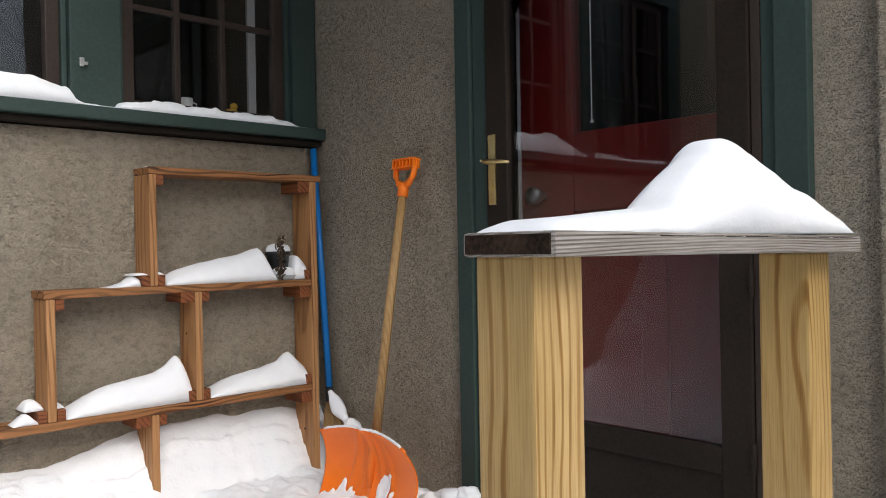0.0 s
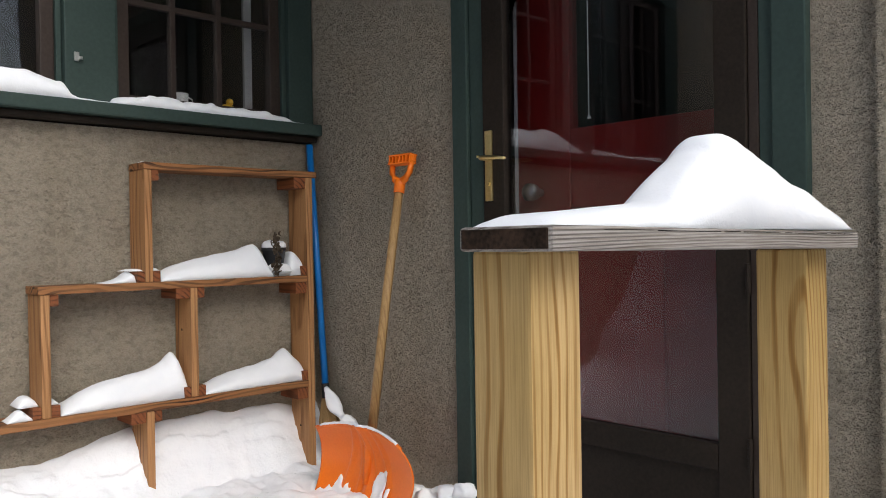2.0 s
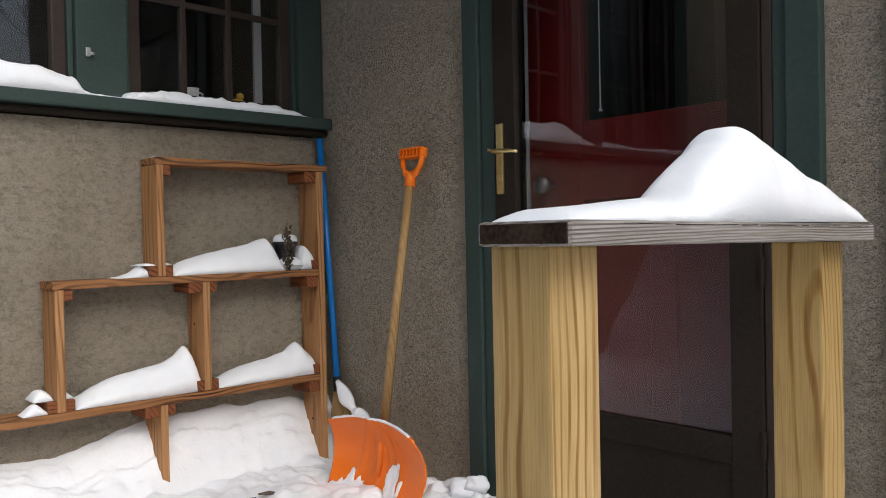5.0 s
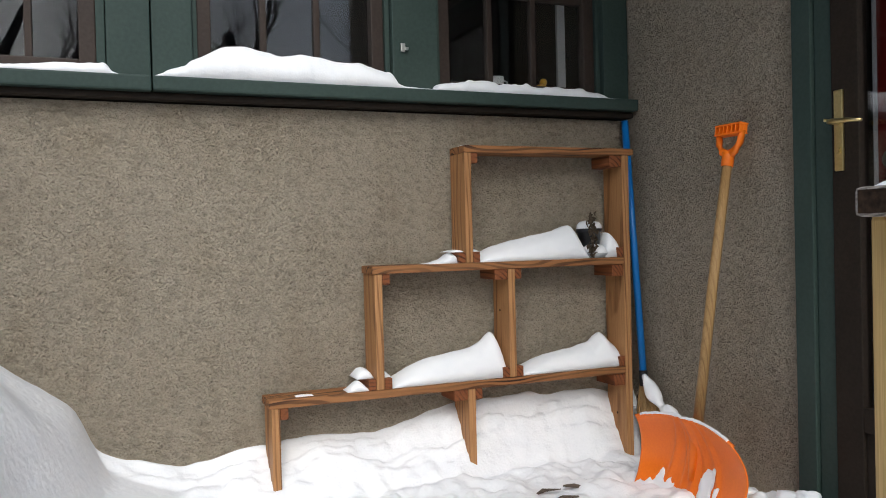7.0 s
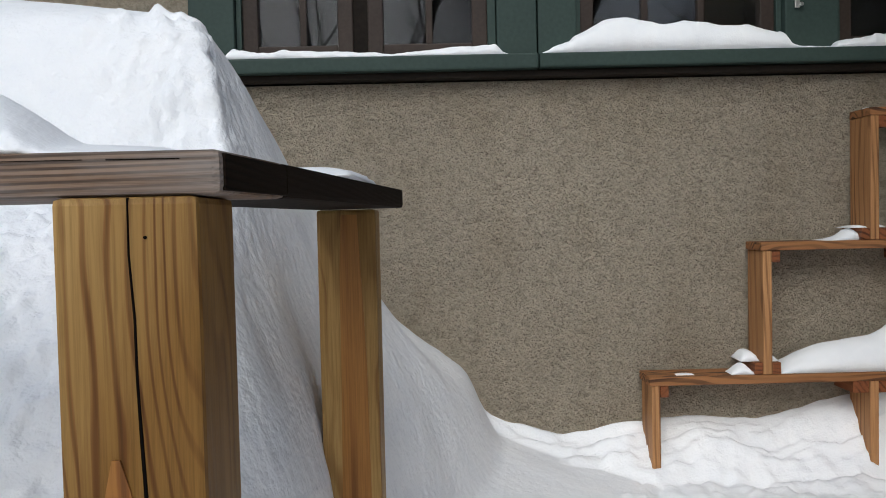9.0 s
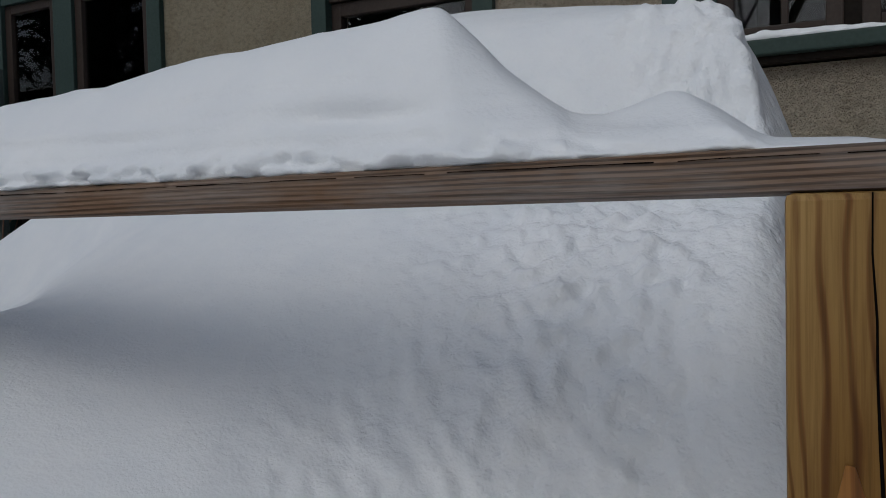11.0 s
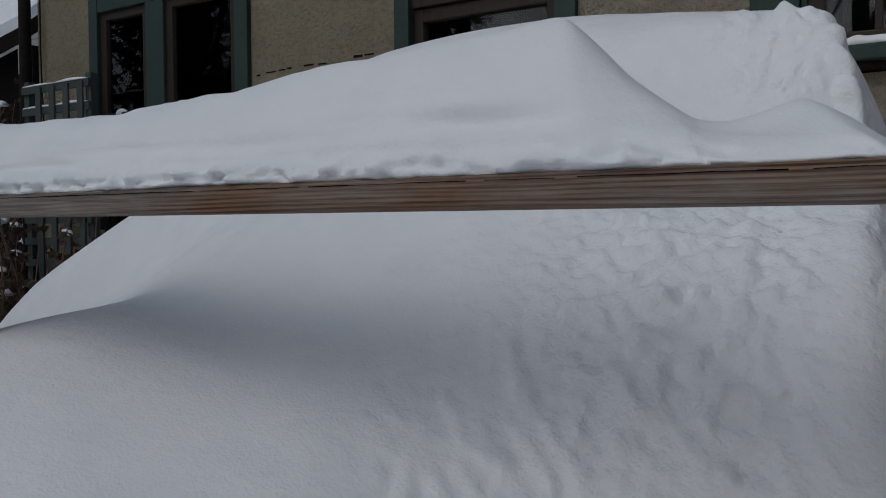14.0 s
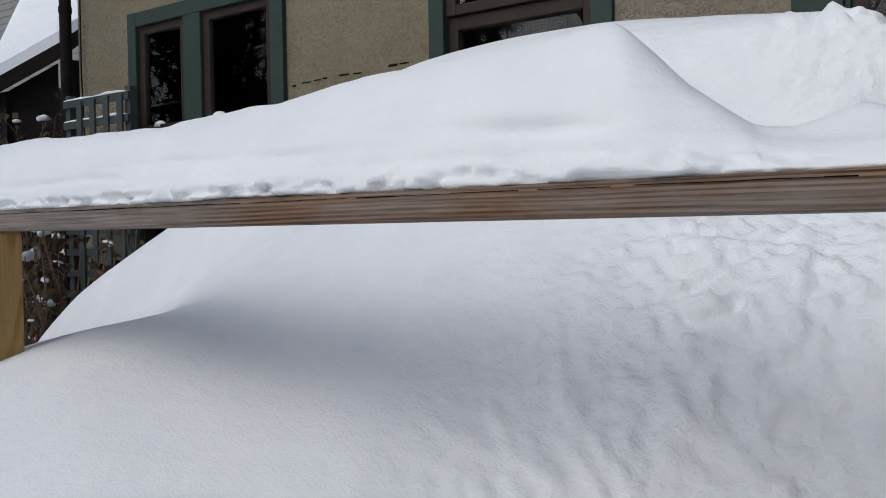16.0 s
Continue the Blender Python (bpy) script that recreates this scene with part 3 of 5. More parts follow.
def snow_height(x, y):
    p = Vector((x, y, 0))
    landing = -0.665 + 0.012 * noise.noise(p * 3.1) + 0.010 * noise.noise(p * 11) + 0.008 * max(0, noise.noise(p * 23))
    landing += 0.022 * smooth01(-0.9, -0.3, y) * (0.2 + noise.noise(p * 5.5))
    clod = noise.noise(p * 13 + Vector((5, 1, 0)))
    heap = noise.noise(p * 8 + Vector((2, 6, 0)))
    trod = smooth01(-2.0, -1.7, x)
    landing += trod * (0.030 * max(0.0, heap) + 0.020 * abs(noise.noise(p * 14)) - 0.022 * max(0.0, noise.noise(p * 6 + Vector((9, 0, 0)))))
    landing += 0.046 * max(0.0, clod) ** 0.6 * (0.3 + 0.9 * max(0, noise.noise(p * 2.3))) + 0.014 * max(0.0, noise.noise(p * 27))
    edge = soft(WALL_EDGE, x, 0.02)
    wide = 0.150 - 0.042 * smooth01(-0.8, -0.5, x)
    lift = min(1.0, max(0.0, (y + wide + 0.02 * noise.noise(p * 7)) / wide)) ** 0.75
    low = landing + (edge - landing) * lift + lift * (0.016 * noise.noise(p * 8) + 0.012 * noise.noise(p * 19)) * (1 - lift * 0.6)
    low += trod * smooth01(0.15, 0.5, lift) * smooth01(1.0, 0.8, lift) * (0.032 * noise.noise(Vector((x * 5, lift * 4, 1.0))) + 0.020 * noise.noise(Vector((x * 12, lift * 9, 5.0))) + 0.009 * noise.noise(Vector((x * 30, lift * 20, 3.0))))
    low -= 0.10 * smooth01(-2.0, -2.35, y)
    if x < -1.4 and y > -2.7:
        dug = smooth01(-2.95, -2.4, x + 0.05 * noise.noise(p * 3))
        top = (1 - dug) * soft(BANK_TOP, y, 0.04) + dug * soft(BANK_DUG, y, 0.02) - (0.45 + 0.55 * smooth01(-1.75, -1.50, y)) * (0.225 * ((-3.62 - x) + math.hypot(-3.62 - x, 0.25)) + 0.1 * smooth01(-3.3, -3.9, x))
        top += 0.205 * smooth01(-2.65, -3.45, x) * smooth01(-1.42, -2.0, y) * smooth01(-2.75, -2.2, y)
        w = smooth01(-1.15, -0.1, y)
        right = -2.05 + 0.25 * w
        u = right - x + 0.018 * noise.noise(Vector((x * 6, y * 6, 2.0)))
        face = (1 - w) * soft(FACE_NEAR, u, 0.015) + w * soft(FACE_FAR, u, 0.02)
        k = 0.05 + 0.22 * smooth01(-1.25, -1.55, y)
        e = max(0.0, k - abs(top - face)) / k
        bank = min(top, face) - 0.25 * e * e * k
        bank += 0.014 * noise.noise(p * 2.2)
        k = max(0.0, 0.14 - abs(low - bank)) / 0.14 * smooth01(-2.7, -3.2, x)
        low = max(low, bank) + k * k * 0.035
    far = -0.95 + 0.06 * noise.noise(p * 0.35) + 0.02 * noise.noise(p * 1.7)
    k = max(smooth01(-4.6, -6.2, x), smooth01(-2.5, -4.2, y))
    low = low + (min(far, low) - low) * k if x < 0.3 else far
    if y > 0.03 and x > -6.25:
        low = -1.2
    if x > 0.03 and y > -3.4:
        low = -1.2
    return low


def crumble(x, y, z):
    """Size of the crumbs: strong on the dug face of the bank, faint on its untouched back."""
    if not (-4.4 < x < -1.7 and -2.5 < y < 0.0):
        return 0.0
    w = smooth01(-1.15, -0.1, y)
    u = -2.05 + 0.25 * w - x
    top = smooth01(-1.07, -1.00, y)
    shelf = smooth01(-1.36, -1.2, y) * smooth01(0.36, 0.56, u + 0.1 * noise.noise(Vector((x * 5, y * 5, 7.0))))
    amount = (0.04 + 0.96 * smooth01(-3.05, -2.35, x + 0.25 * noise.noise(Vector((x * 3, y * 3, z * 3))))) * (1 - 0.5 * w) * (1 - 0.93 * top) * (1 - 0.95 * shelf) * smooth01(-0.66, -0.5, z) * (1 - 0.9 * smooth01(0.34, 0.20, u))
    amount *= 1 + 0.35 * smooth01(-1.30, -1.20, y) * (1 - top)
    q = Vector((x, y, z))
    slant = Vector((x * 1.3 + z * 0.6, y * 1.3, z * 0.8))
    lumps = max(0.0, noise.noise(slant * 30 + Vector((3, 7, 1))))
    bigger = max(0.0, noise.noise(slant * 15 + Vector((1, 3, 8))) - 0.1)
    pits = max(0.0, noise.noise(q * 24 + Vector((8, 2, 5))) - 0.25)
    return amount * (0.012 * noise.noise(q * 6) + 0.018 * bigger + 0.020 * lumps - 0.016 * pits + 0.009 * noise.noise(q * 52))


def ground():
    def line(pieces):
        out = []
        for a, b, n in pieces:
            out += [a + (b - a) * i / n for i in range(n)]
        return out + [pieces[-1][1]]
    xs = line(((-400, -60, 8), (-60, -14, 10), (-14, -6, 20), (-6, -4.2, 24), (-4.2, -3.1, 40), (-3.1, -2.4, 125), (-2.4, -1.9, 90), (-1.9, -1.5, 40), (-1.5, 0.02, 170), (0.02, 0.06, 1), (0.06, 6, 8), (6, 60, 8), (60, 400, 6)))
    ys = line(((-400, -60, 8), (-60, -12, 10), (-12, -4, 16), (-4, -2.1, 40), (-2.1, -1.75, 24), (-1.75, -1.0, 140), (-1.0, -0.2, 80), (-0.2, 0.02, 34), (0.02, 0.06, 1), (0.06, 5, 8), (5, 60, 8), (60, 400, 6)))
    nx = len(xs)
    hs = [[snow_height(x, y) for x in xs] for y in ys]
    vs = []
    for j, y in enumerate(ys):
        for i, x in enumerate(xs):
            z = hs[j][i]
            c = crumble(x, y, z)
            if c:
                gx = (hs[j][i + 1] - hs[j][i - 1]) / (xs[i + 1] - xs[i - 1])
                gy = (hs[j + 1][i] - hs[j - 1][i]) / (ys[j + 1] - ys[j - 1])
                d = Vector((-gx, -gy, 1)).normalized() * c
                vs.append((x + d.x, y + d.y, z + d.z))
            else:
                vs.append((x, y, z))
    fs = [(j * nx + i, j * nx + i + 1, (j + 1) * nx + i + 1, (j + 1) * nx + i) for j in range(len(ys) - 1) for i in range(nx - 1)]
    me = bpy.data.meshes.new("ground")
    me.from_pydata(vs, [], fs)
    me.materials.append(SNOW_CUT)
    me.polygons.foreach_set("use_smooth", [True] * len(me.polygons))
    return tagged(new("ground", me), "deep snow banked and trodden round the house", "snow ground", kind="structure")


ground()


# ---- railings ----
def post(name, x0, y0, z1, parent, material, z0=-1.1, s=0.089):
    return part(name, box(x0, x0 + s, y0, y0 + s, z0, z1, 0.005), material, parent)


def edge_shade_line(x0, x1, y, z0, z1, board, seed):
    """Fine broken dark line along a board's upper edge, standing in for shadow and wet."""
    rnd = random.Random(seed)
    x = x0
    bm = bmesh.new()
    while x < x1:
        n = rnd.uniform(0.02, 0.07)
        e = min(x + n, x1)
        za, zb = (z0 + (z1 - z0) * (p - x0) / (x1 - x0) + rnd.uniform(-0.0004, 0.0004) for p in (x, e))
        w = rnd.uniform(0.00015, 0.0005)
        vs = [bm.verts.new(c) for c in ((x, y, za - w), (e, y, zb - w), (e, y, zb + w), (x, y, za + w), (x, y + 0.004, za - w), (e, y + 0.004, zb - w), (e, y + 0.004, zb + w), (x, y + 0.004, za + w))]
        for f in ((0, 1, 2, 3), (7, 6, 5, 4), (0, 4, 5, 1), (3, 2, 6, 7), (1, 5, 6, 2), (0, 3, 7, 4)):
            bm.faces.new([vs[k] for k in f])
        x = e + rnd.uniform(0.0, 0.02) * (rnd.random() < 0.4)
    # Matt black strips paint the shadow and wet line under the snow.
    part("drying_crack", bm, MATT_BLACK, board, "fine dark line put in for edge shadow and wet")


def right_railing():
    r = thing("porch_railing", (-0.7, -2.02, -1.0), "short porch rail of yellow pine posts and grey board", "railing")
    tilt = Matrix.Translation((-1.14, 0, 0.144)) @ Matrix.Rotation(0.010, 4, "Y") @ Matrix.Translation((1.14, 0, -0.144))
    b = part("handrail_board", box(-1.14, -0.300, -2.092, -1.955, 0.130, 0.158, 0.005, m=tilt), GREYBOARD, r, "grey weathered flat board")
    part("board_end", box(-1.1425, -1.1395, -2.086, -1.961, 0.133, 0.155, 0.001), ENDGRAIN, b, "dark wet end grain")
    edge_shade_line(-1.05, -0.33, -2.0927, 0.1530, 0.1462, b, 4)
    post("post", -1.115, -2.040, 0.131, r, PINE)
    post("post", -0.395, -2.040, 0.122, r, PINE)


right_railing()
drift("rail_snow", ((-1.138, 0.0), (-1.125, 0.012), (-1.099, 0.019), (-0.994, 0.025), (-0.885, 0.034), (-0.852, 0.039), (-0.834, 0.055), (-0.81, 0.075), (-0.782, 0.093), (-0.764, 0.104), (-0.748, 0.112), (-0.738, 0.126), (-0.722, 0.136), (-0.69, 0.140), (-0.66, 0.134), (-0.60, 0.114), (-0.50, 0.084), (-0.42, 0.060), (-0.345, 0.033), (-0.308, 0.0)),
      -2.088, -1.960, 0.154, "smooth white snow heaped on the porch rail", step=0.005, across=26, p=3.2, blur=0.003, rough=0.003)


def left_railing():
    r = thing("porch_railing", (-2.6, -1.86, -1.0), "long porch rail of damp pine posts and brown board", "railing")
    skew = Matrix.Translation((-2.098, -1.926, 0)) @ Matrix.Rotation(-0.118, 4, "Z") @ Matrix.Translation((2.098, 1.926, 0))
    bm = box(-5.2, -2.098, -1.926, -1.79, 0.138, 0.167, 0.006)
    for v in bm.verts:
        if v.co.x > -2.2:
            v.co.x += 0.118 * (v.co.y + 1.926)
    b = part("handrail_board", bm, TANBOARD, r, "brown weathered flat board")
    part("board_end", box(-2.0995, -2.0965, -1.921, -1.7905, 0.1405, 0.1645, 0.001, m=skew), WETBOARD, b, "dark wet end grain")
    edge_shade_line(-4.4, -2.12, -1.9266, 0.1618, 0.1613, b, 5)
    part("return_board", box(-2.238, -2.098, -1.789, -1.195, 0.1385, 0.1668, 0.005, m=skew), WETBOARD, r, "dark wet flat board")
    post("post", -2.206, -1.928, 0.1375, r, PINE_WET, -1.1, 0.093)
    post("post", -2.143, -1.215, 0.1375, r, PINE_WET)
    near = [o for o in r.children if o.name.startswith("post")][0]
    crack = [(-2.157, 0.137, 0.0005), (-2.1572, 0.10, 0.0006), (-2.1548, 0.06, 0.0008), (-2.1545, 0.02, 0.0008), (-2.1530, -0.02, 0.0011), (-2.1512, -0.06, 0.0012), (-2.1505, -0.10, 0.0014), (-2.1485, -0.16, 0.0015), (-2.147, -0.24, 0.0016)]
    bm = bmesh.new()
    rows = [[bm.verts.new((x + k * w, -1.9288 + d, z)) for k, d in ((-1, 0), (1, 0), (1, 0.01), (-1, 0.01))] for x, z, w in crack]
    for a, c in zip(rows, rows[1:]):
        for k in range(4):
            bm.faces.new((a[k], a[(k + 1) % 4], c[(k + 1) % 4], c[k]))
    bm.faces.new(rows[0][::-1])
    bm.faces.new(rows[-1])
    part("drying_crack", bm, MATT_BLACK, near, "long dark drying crack")
    part("knot", tube([(-2.1465, -1.9286, 0.1115), (-2.1465, -1.926, 0.1115)], 0.0012, 7), MATT_BLACK, near)
    bm = bmesh.new()
    prof = [(-0.27, 0.032), (-0.16, 0.027), (-0.09, 0.021), (-0.05, 0.012), (-0.030, 0.004)]
    vs = [bm.verts.new((-2.170 - w * 0.55, -1.9300, z)) for z, w in prof] + [bm.verts.new((-2.170 + w * 0.75, -1.9300, z)) for z, w in prof[::-1]]
    f = bm.faces.new(vs)
    bmesh.ops.recalc_face_normals(bm, faces=[f])
    ext = bmesh.ops.extrude_face_region(bm, geom=[f])
    bmesh.ops.translate(bm, vec=(0, 0.0018, 0), verts=[e for e in ext["geom"] if isinstance(e, bmesh.types.BMVert)])
    part("resin_figure", bm, RESIN, near, "darker orange heartwood figure")
    far = [o for o in r.children if o.name.startswith("post")][1]
    bm = bmesh.new()
    rows = [[bm.verts.new((x, -1.2150 + d, z)) for x, d in ((a, -0.0012), (b, -0.0012), (b, 0.004), (a, 0.004))] for z, a, b in ((-0.60, -2.112, -2.066), (-0.30, -2.114, -2.070), (-0.10, -2.111, -2.072), (0.05, -2.110, -2.078), (0.13, -2.106, -2.082))]
    for a, c in zip(rows, rows[1:]):
        for k in range(4):
            bm.faces.new((a[k], a[(k + 1) % 4], c[(k + 1) % 4], c[k]))
    bm.faces.new(rows[0][::-1])
    bm.faces.new(rows[-1])
    part("resin_figure", bm, RESIN, far, "darker orange heartwood streak")
    post("post", -3.572, -1.920, 0.1375, r, PINE)
    post("post", -4.6, -1.920, 0.1375, r, PINE)


left_railing()
drift("rail_snow", ((-5.15, 0.06), (-4.6, 0.082), (-3.9, 0.096), (-3.44, 0.098), (-3.1, 0.093), (-2.85, 0.109), (-2.64, 0.122), (-2.50, 0.130), (-2.478, 0.128), (-2.458, 0.110), (-2.42, 0.074), (-2.365, 0.038), (-2.335, 0.035), (-2.305, 0.045), (-2.277, 0.052), (-2.250, 0.038), (-2.222, 0.014), (-2.16, 0.010), (-2.125, 0.0)),
      -1.920, -1.795, 0.166, "snow drifted into a ridge along the porch rail", step=0.005, across=48, p=2.4, lean=0.55, rough=0.006, crumbs=0.012, shear=-0.035)
drift("rail_snow", ((-1.62, 0.0), (-1.58, 0.012), (-1.4, 0.020), (-1.2, 0.022), (-1.13, 0.0)), -2.165, -2.045, 0.166, "thin crust of snow on the return rail", step=0.01, rough=0.003, along="y")


# ---- plant stand ----
def plant_stand():
    s = thing("plant_stand", (-0.7, -0.07, -0.66), "stepped three-tier plant stand of reddish stained cedar boards", "plant stand")
    f, k = -0.128, -0.010
    for x0, x1, z0, z1 in ((-0.719, -0.068, 0.391, 0.414), (-1.035, -0.1165, 0.011, 0.035), (-1.360, -0.1165, -0.372, -0.347)):
        part("shelf_board", box(x0, x1, f, k, z0, z1, 0.003), CEDAR, s)
    for x0, x1, z0, z1 in ((-0.116, -0.088, -0.72, 0.3905), (-0.718, -0.693, 0.0355, 0.3905), (-1.029, -1.003, -0.3465, 0.0105), (-0.569, -0.544, -0.3465, 0.0105), (-1.353, -1.328, -0.75, -0.3725), (-0.722, -0.696, -0.75, -0.3725)):
        part("upright", box(x0, x1, f + 0.002, k, z0, z1, 0.003), CEDAR_Z, s)
    w, h = 0.024, 0.034
    for x, z, wide in ((-0.693, 0.3565, w), (-0.165, 0.350, 0.048), (-0.743, 0.0355, w), (-0.692, 0.0355, w), (-0.1405, 0.0355, w), (-1.002, -0.0235, w), (-0.617, -0.0235, 0.047), (-0.543, -0.0235, w), (-0.163, -0.030, 0.046),
                       (-1.054, -0.3465, w), (-1.002, -0.3465, w), (-0.594, -0.3465, w), (-0.543, -0.3465, w), (-0.1405, -0.3465, w), (-1.327, -0.4065, w), (-0.695, -0.4065, w), (-0.770, -0.4065, 0.047), (-0.163, -0.413, 0.046)):
        part("cleat", box(x, x + wide, f + 0.004, k, z, z + (h if wide < 0.04 else 0.04), 0.002), CEDAR_Y, s)
    for x, y, z in ((-0.1165, -0.070, -0.521), (-0.5695, -0.06, -0.13)):
        part("knot", tube([(x - 0.001, y, z), (x + 0.001, y, z)], 0.004, 10), ENDGRAIN, s)


plant_stand()
F, K = -0.122, -0.014
drift("shelf_snow", ((-0.662, 0.0), (-0.655, 0.02), (-0.60, 0.042), (-0.52, 0.062), (-0.44, 0.078), (-0.36, 0.090), (-0.31, 0.104), (-0.285, 0.108), (-0.262, 0.06), (-0.25, 0.0)), F, K, 0.035, "snow drift on the middle shelf of the stand", step=0.006, across=16, p=3, lean=0.35)
drift("shelf_snow", ((-0.185, 0.0), (-0.178, 0.05), (-0.162, 0.085), (-0.152, 0.092), (-0.140, 0.080), (-0.128, 0.066), (-0.120, 0.056), (-0.117, 0.0)), F, K, 0.036, "small snow mound at the end of the middle shelf", step=0.005, across=16, p=3)
drift("shelf_snow", ((-0.84, 0.0), (-0.81, 0.004), (-0.775, 0.018), (-0.76, 0.034), (-0.742, 0.036), (-0.738, 0.0)), F + 0.01, K, 0.035, "snow clinging beside an upright", step=0.005, across=12)
drift("shelf_snow", ((-0.765, 0.0), (-0.755, 0.006), (-0.72, 0.008), (-0.714, 0.0)), F + 0.015, K, 0.070, "snow capping a cleat", step=0.004, across=10)
drift("shelf_snow", ((-0.686, 0.0), (-0.682, 0.012), (-0.668, 0.010), (-0.662, 0.0)), F + 0.015, K, 0.070, "snow capping a cleat", step=0.004, across=10)
drift("shelf_snow", ((-0.976, 0.0), (-0.968, 0.016), (-0.912, 0.048), (-0.84, 0.072), (-0.76, 0.084), (-0.68, 0.094), (-0.64, 0.112), (-0.615, 0.138), (-0.600, 0.140), (-0.585, 0.10), (-0.573, 0.04), (-0.571, 0.0)), F, K, -0.346, "curved snow drift rising to the middle upright", step=0.006, across=16, p=3, lean=0.2)
drift("shelf_snow", ((-0.518, 0.0), (-0.51, 0.014), (-0.46, 0.034), (-0.40, 0.052), (-0.30, 0.062), (-0.22, 0.078), (-0.20, 0.098), (-0.170, 0.110), (-0.150, 0.088), (-0.130, 0.072), (-0.121, 0.062), (-0.117, 0.0)), F, K, -0.346, "curved snow drift on the low shelf of the stand", step=0.006, across=16, p=3, lean=0.3)
drift("shelf_snow", ((-1.12, 0.0), (-1.10, 0.022), (-1.08, 0.036), (-1.06, 0.014), (-1.05, 0.0)), F, -0.06, -0.346, "broken lump of snow on the low shelf", step=0.004, across=12)
drift("shelf_snow", ((-1.085, 0.0), (-1.078, 0.024), (-1.055, 0.032), (-1.035, 0.022), (-1.031, 0.0)), F + 0.02, K, -0.312, "snow capping a cleat", step=0.004, across=12)
drift("shelf_snow", ((-1.001, 0.0), (-0.997, 0.022), (-0.985, 0.018), (-0.976, 0.0)), F + 0.015, K, -0.312, "snow capping a cleat", step=0.004, across=10)
drift("shelf_snow", ((-1.275, 0.0), (-1.262, 0.004), (-1.235, 0.004), (-1.222, 0.0)), -0.105, -0.075, -0.347, "thin scrap of snow on the low shelf", step=0.004, across=10)
drift("shelf_snow", ((-0.712, 0.0), (-0.706, 0.007), (-0.694, 0.005), (-0.688, 0.0)), -0.09, -0.06, 0.414, "scrap of snow on the top shelf", step=0.003, across=8)


def flower_pot():
    p = thing("flower_pot", (-0.214, -0.062, 0.0355), "black plastic flower pot full of snow with wilted plant", "flower pot")
    part("pot", lathe(((0.030, 0.0), (0.031, 0.003), (0.040, 0.088), (0.045, 0.089), (0.045, 0.102), (0.041, 0.102), (0.039, 0.092), (0.034, 0.082)), 28, at=(-0.214, -0.062, 0.0355)), BLACK, p, smooth=True)
    bm = lathe(((0.039, 0.090), (0.044, 0.103), (0.043, 0.114), (0.034, 0.123), (0.014, 0.128), (0.002, 0.129)), 24, at=(-0.214, -0.062, 0.0355))
    for v in bm.verts:
        v.co.z += 0.006 * noise.noise(v.co * 40)
    part("snow_fill", bm, SNOW, p, "white snow", True)
    part("saucer", lathe(((0.034, 0.0), (0.042, 0.001), (0.050, 0.012), (0.052, 0.016), (0.049, 0.017), (0.040, 0.006), (0.02, 0.005)), 32, at=(-0.215, -0.086, 0.0355)), GREYPL, p, "pale grey plastic saucer", True)
    bm = lathe(((0.020, 0.006), (0.046, 0.014), (0.047, 0.022), (0.040, 0.034), (0.028, 0.043), (0.010, 0.047), (0.002, 0.047)), 24, at=(-0.213, -0.088, 0.0355))
    part("saucer_snow", bm, SNOW, p, "white snow", True)
    stem = [(-0.228, -0.080, 0.13), (-0.240, -0.108, 0.175), (-0.246, -0.122, 0.190), (-0.249, -0.130, 0.172), (-0.247, -0.134, 0.135), (-0.245, -0.138, 0.095), (-0.247, -0.139, 0.062)]
    part("stem", tube(stem, [0.003, 0.003, 0.003, 0.0028, 0.0025, 0.002, 0.0015], 6), LEAF, p, smooth=True)
    rnd = random.Random(4)
    for i in range(34):
        t = rnd.random()
        a = Vector(stem[2]).lerp(Vector(stem[-1]), t) + Vector((rnd.uniform(-0.016, 0.016), rnd.uniform(-0.012, 0.004), rnd.uniform(-0.01, 0.012)))
        bm = bmesh.new()
        ln, wd = rnd.uniform(0.014, 0.026), rnd.uniform(0.006, 0.011)
        rows = [[bm.verts.new((sx * wd * math.sin(math.pi * (0.08 + 0.9 * q)), 0.004 * abs(sx) + 0.005 * math.sin(5 * q + i), -ln * q)) for sx in (-1, 0, 1)] for q in (0, 0.3, 0.65, 1)]
        for r0, r1 in zip(rows, rows[1:]):
            for c in (0, 1):
                bm.faces.new((r0[c], r0[c + 1], r1[c + 1], r1[c]))
        bmesh.ops.solidify(bm, geom=bm.faces[:], thickness=0.0006)
        bmesh.ops.transform(bm, matrix=Matrix.Translation(a) @ Euler((rnd.uniform(-0.5, 0.5), rnd.uniform(-0.5, 0.5), rnd.uniform(0, 6))).to_matrix().to_4x4(), verts=bm.verts)
        part("leaf", bm, LEAF, p)


flower_pot()


# ---- snow shovel ----
def blade_at(u, v):
    """A point of the blade: u from -1 to 1 across, v from 0 at its top to 1 at its cutting edge."""
    y = -0.601 - u * (0.214 + 0.018 * math.sin(math.pi * min(1, v * 1.3)))
    z = -0.424 - 0.300 * v - 0.030 * u * u * (1 - v)
    x = -0.198 - 0.075 * v - 0.045 * u * u * (0.5 + 0.5 * v) - 0.045 * (1 - v) ** 4 + 0.035 * math.sin(math.pi * v)
    rib = sum(math.exp(-((u - c * (0.35 + 0.65 * v)) / 0.035) ** 2) for c in (-0.62, -0.25, 0.25, 0.62))
    x -= 0.010 * rib * math.sin(math.pi * min(1, 0.15 + v)) + 0.016 * math.exp(-(u / 0.07) ** 2) * (1 - 0.7 * v)
    return Vector((x, y, z))


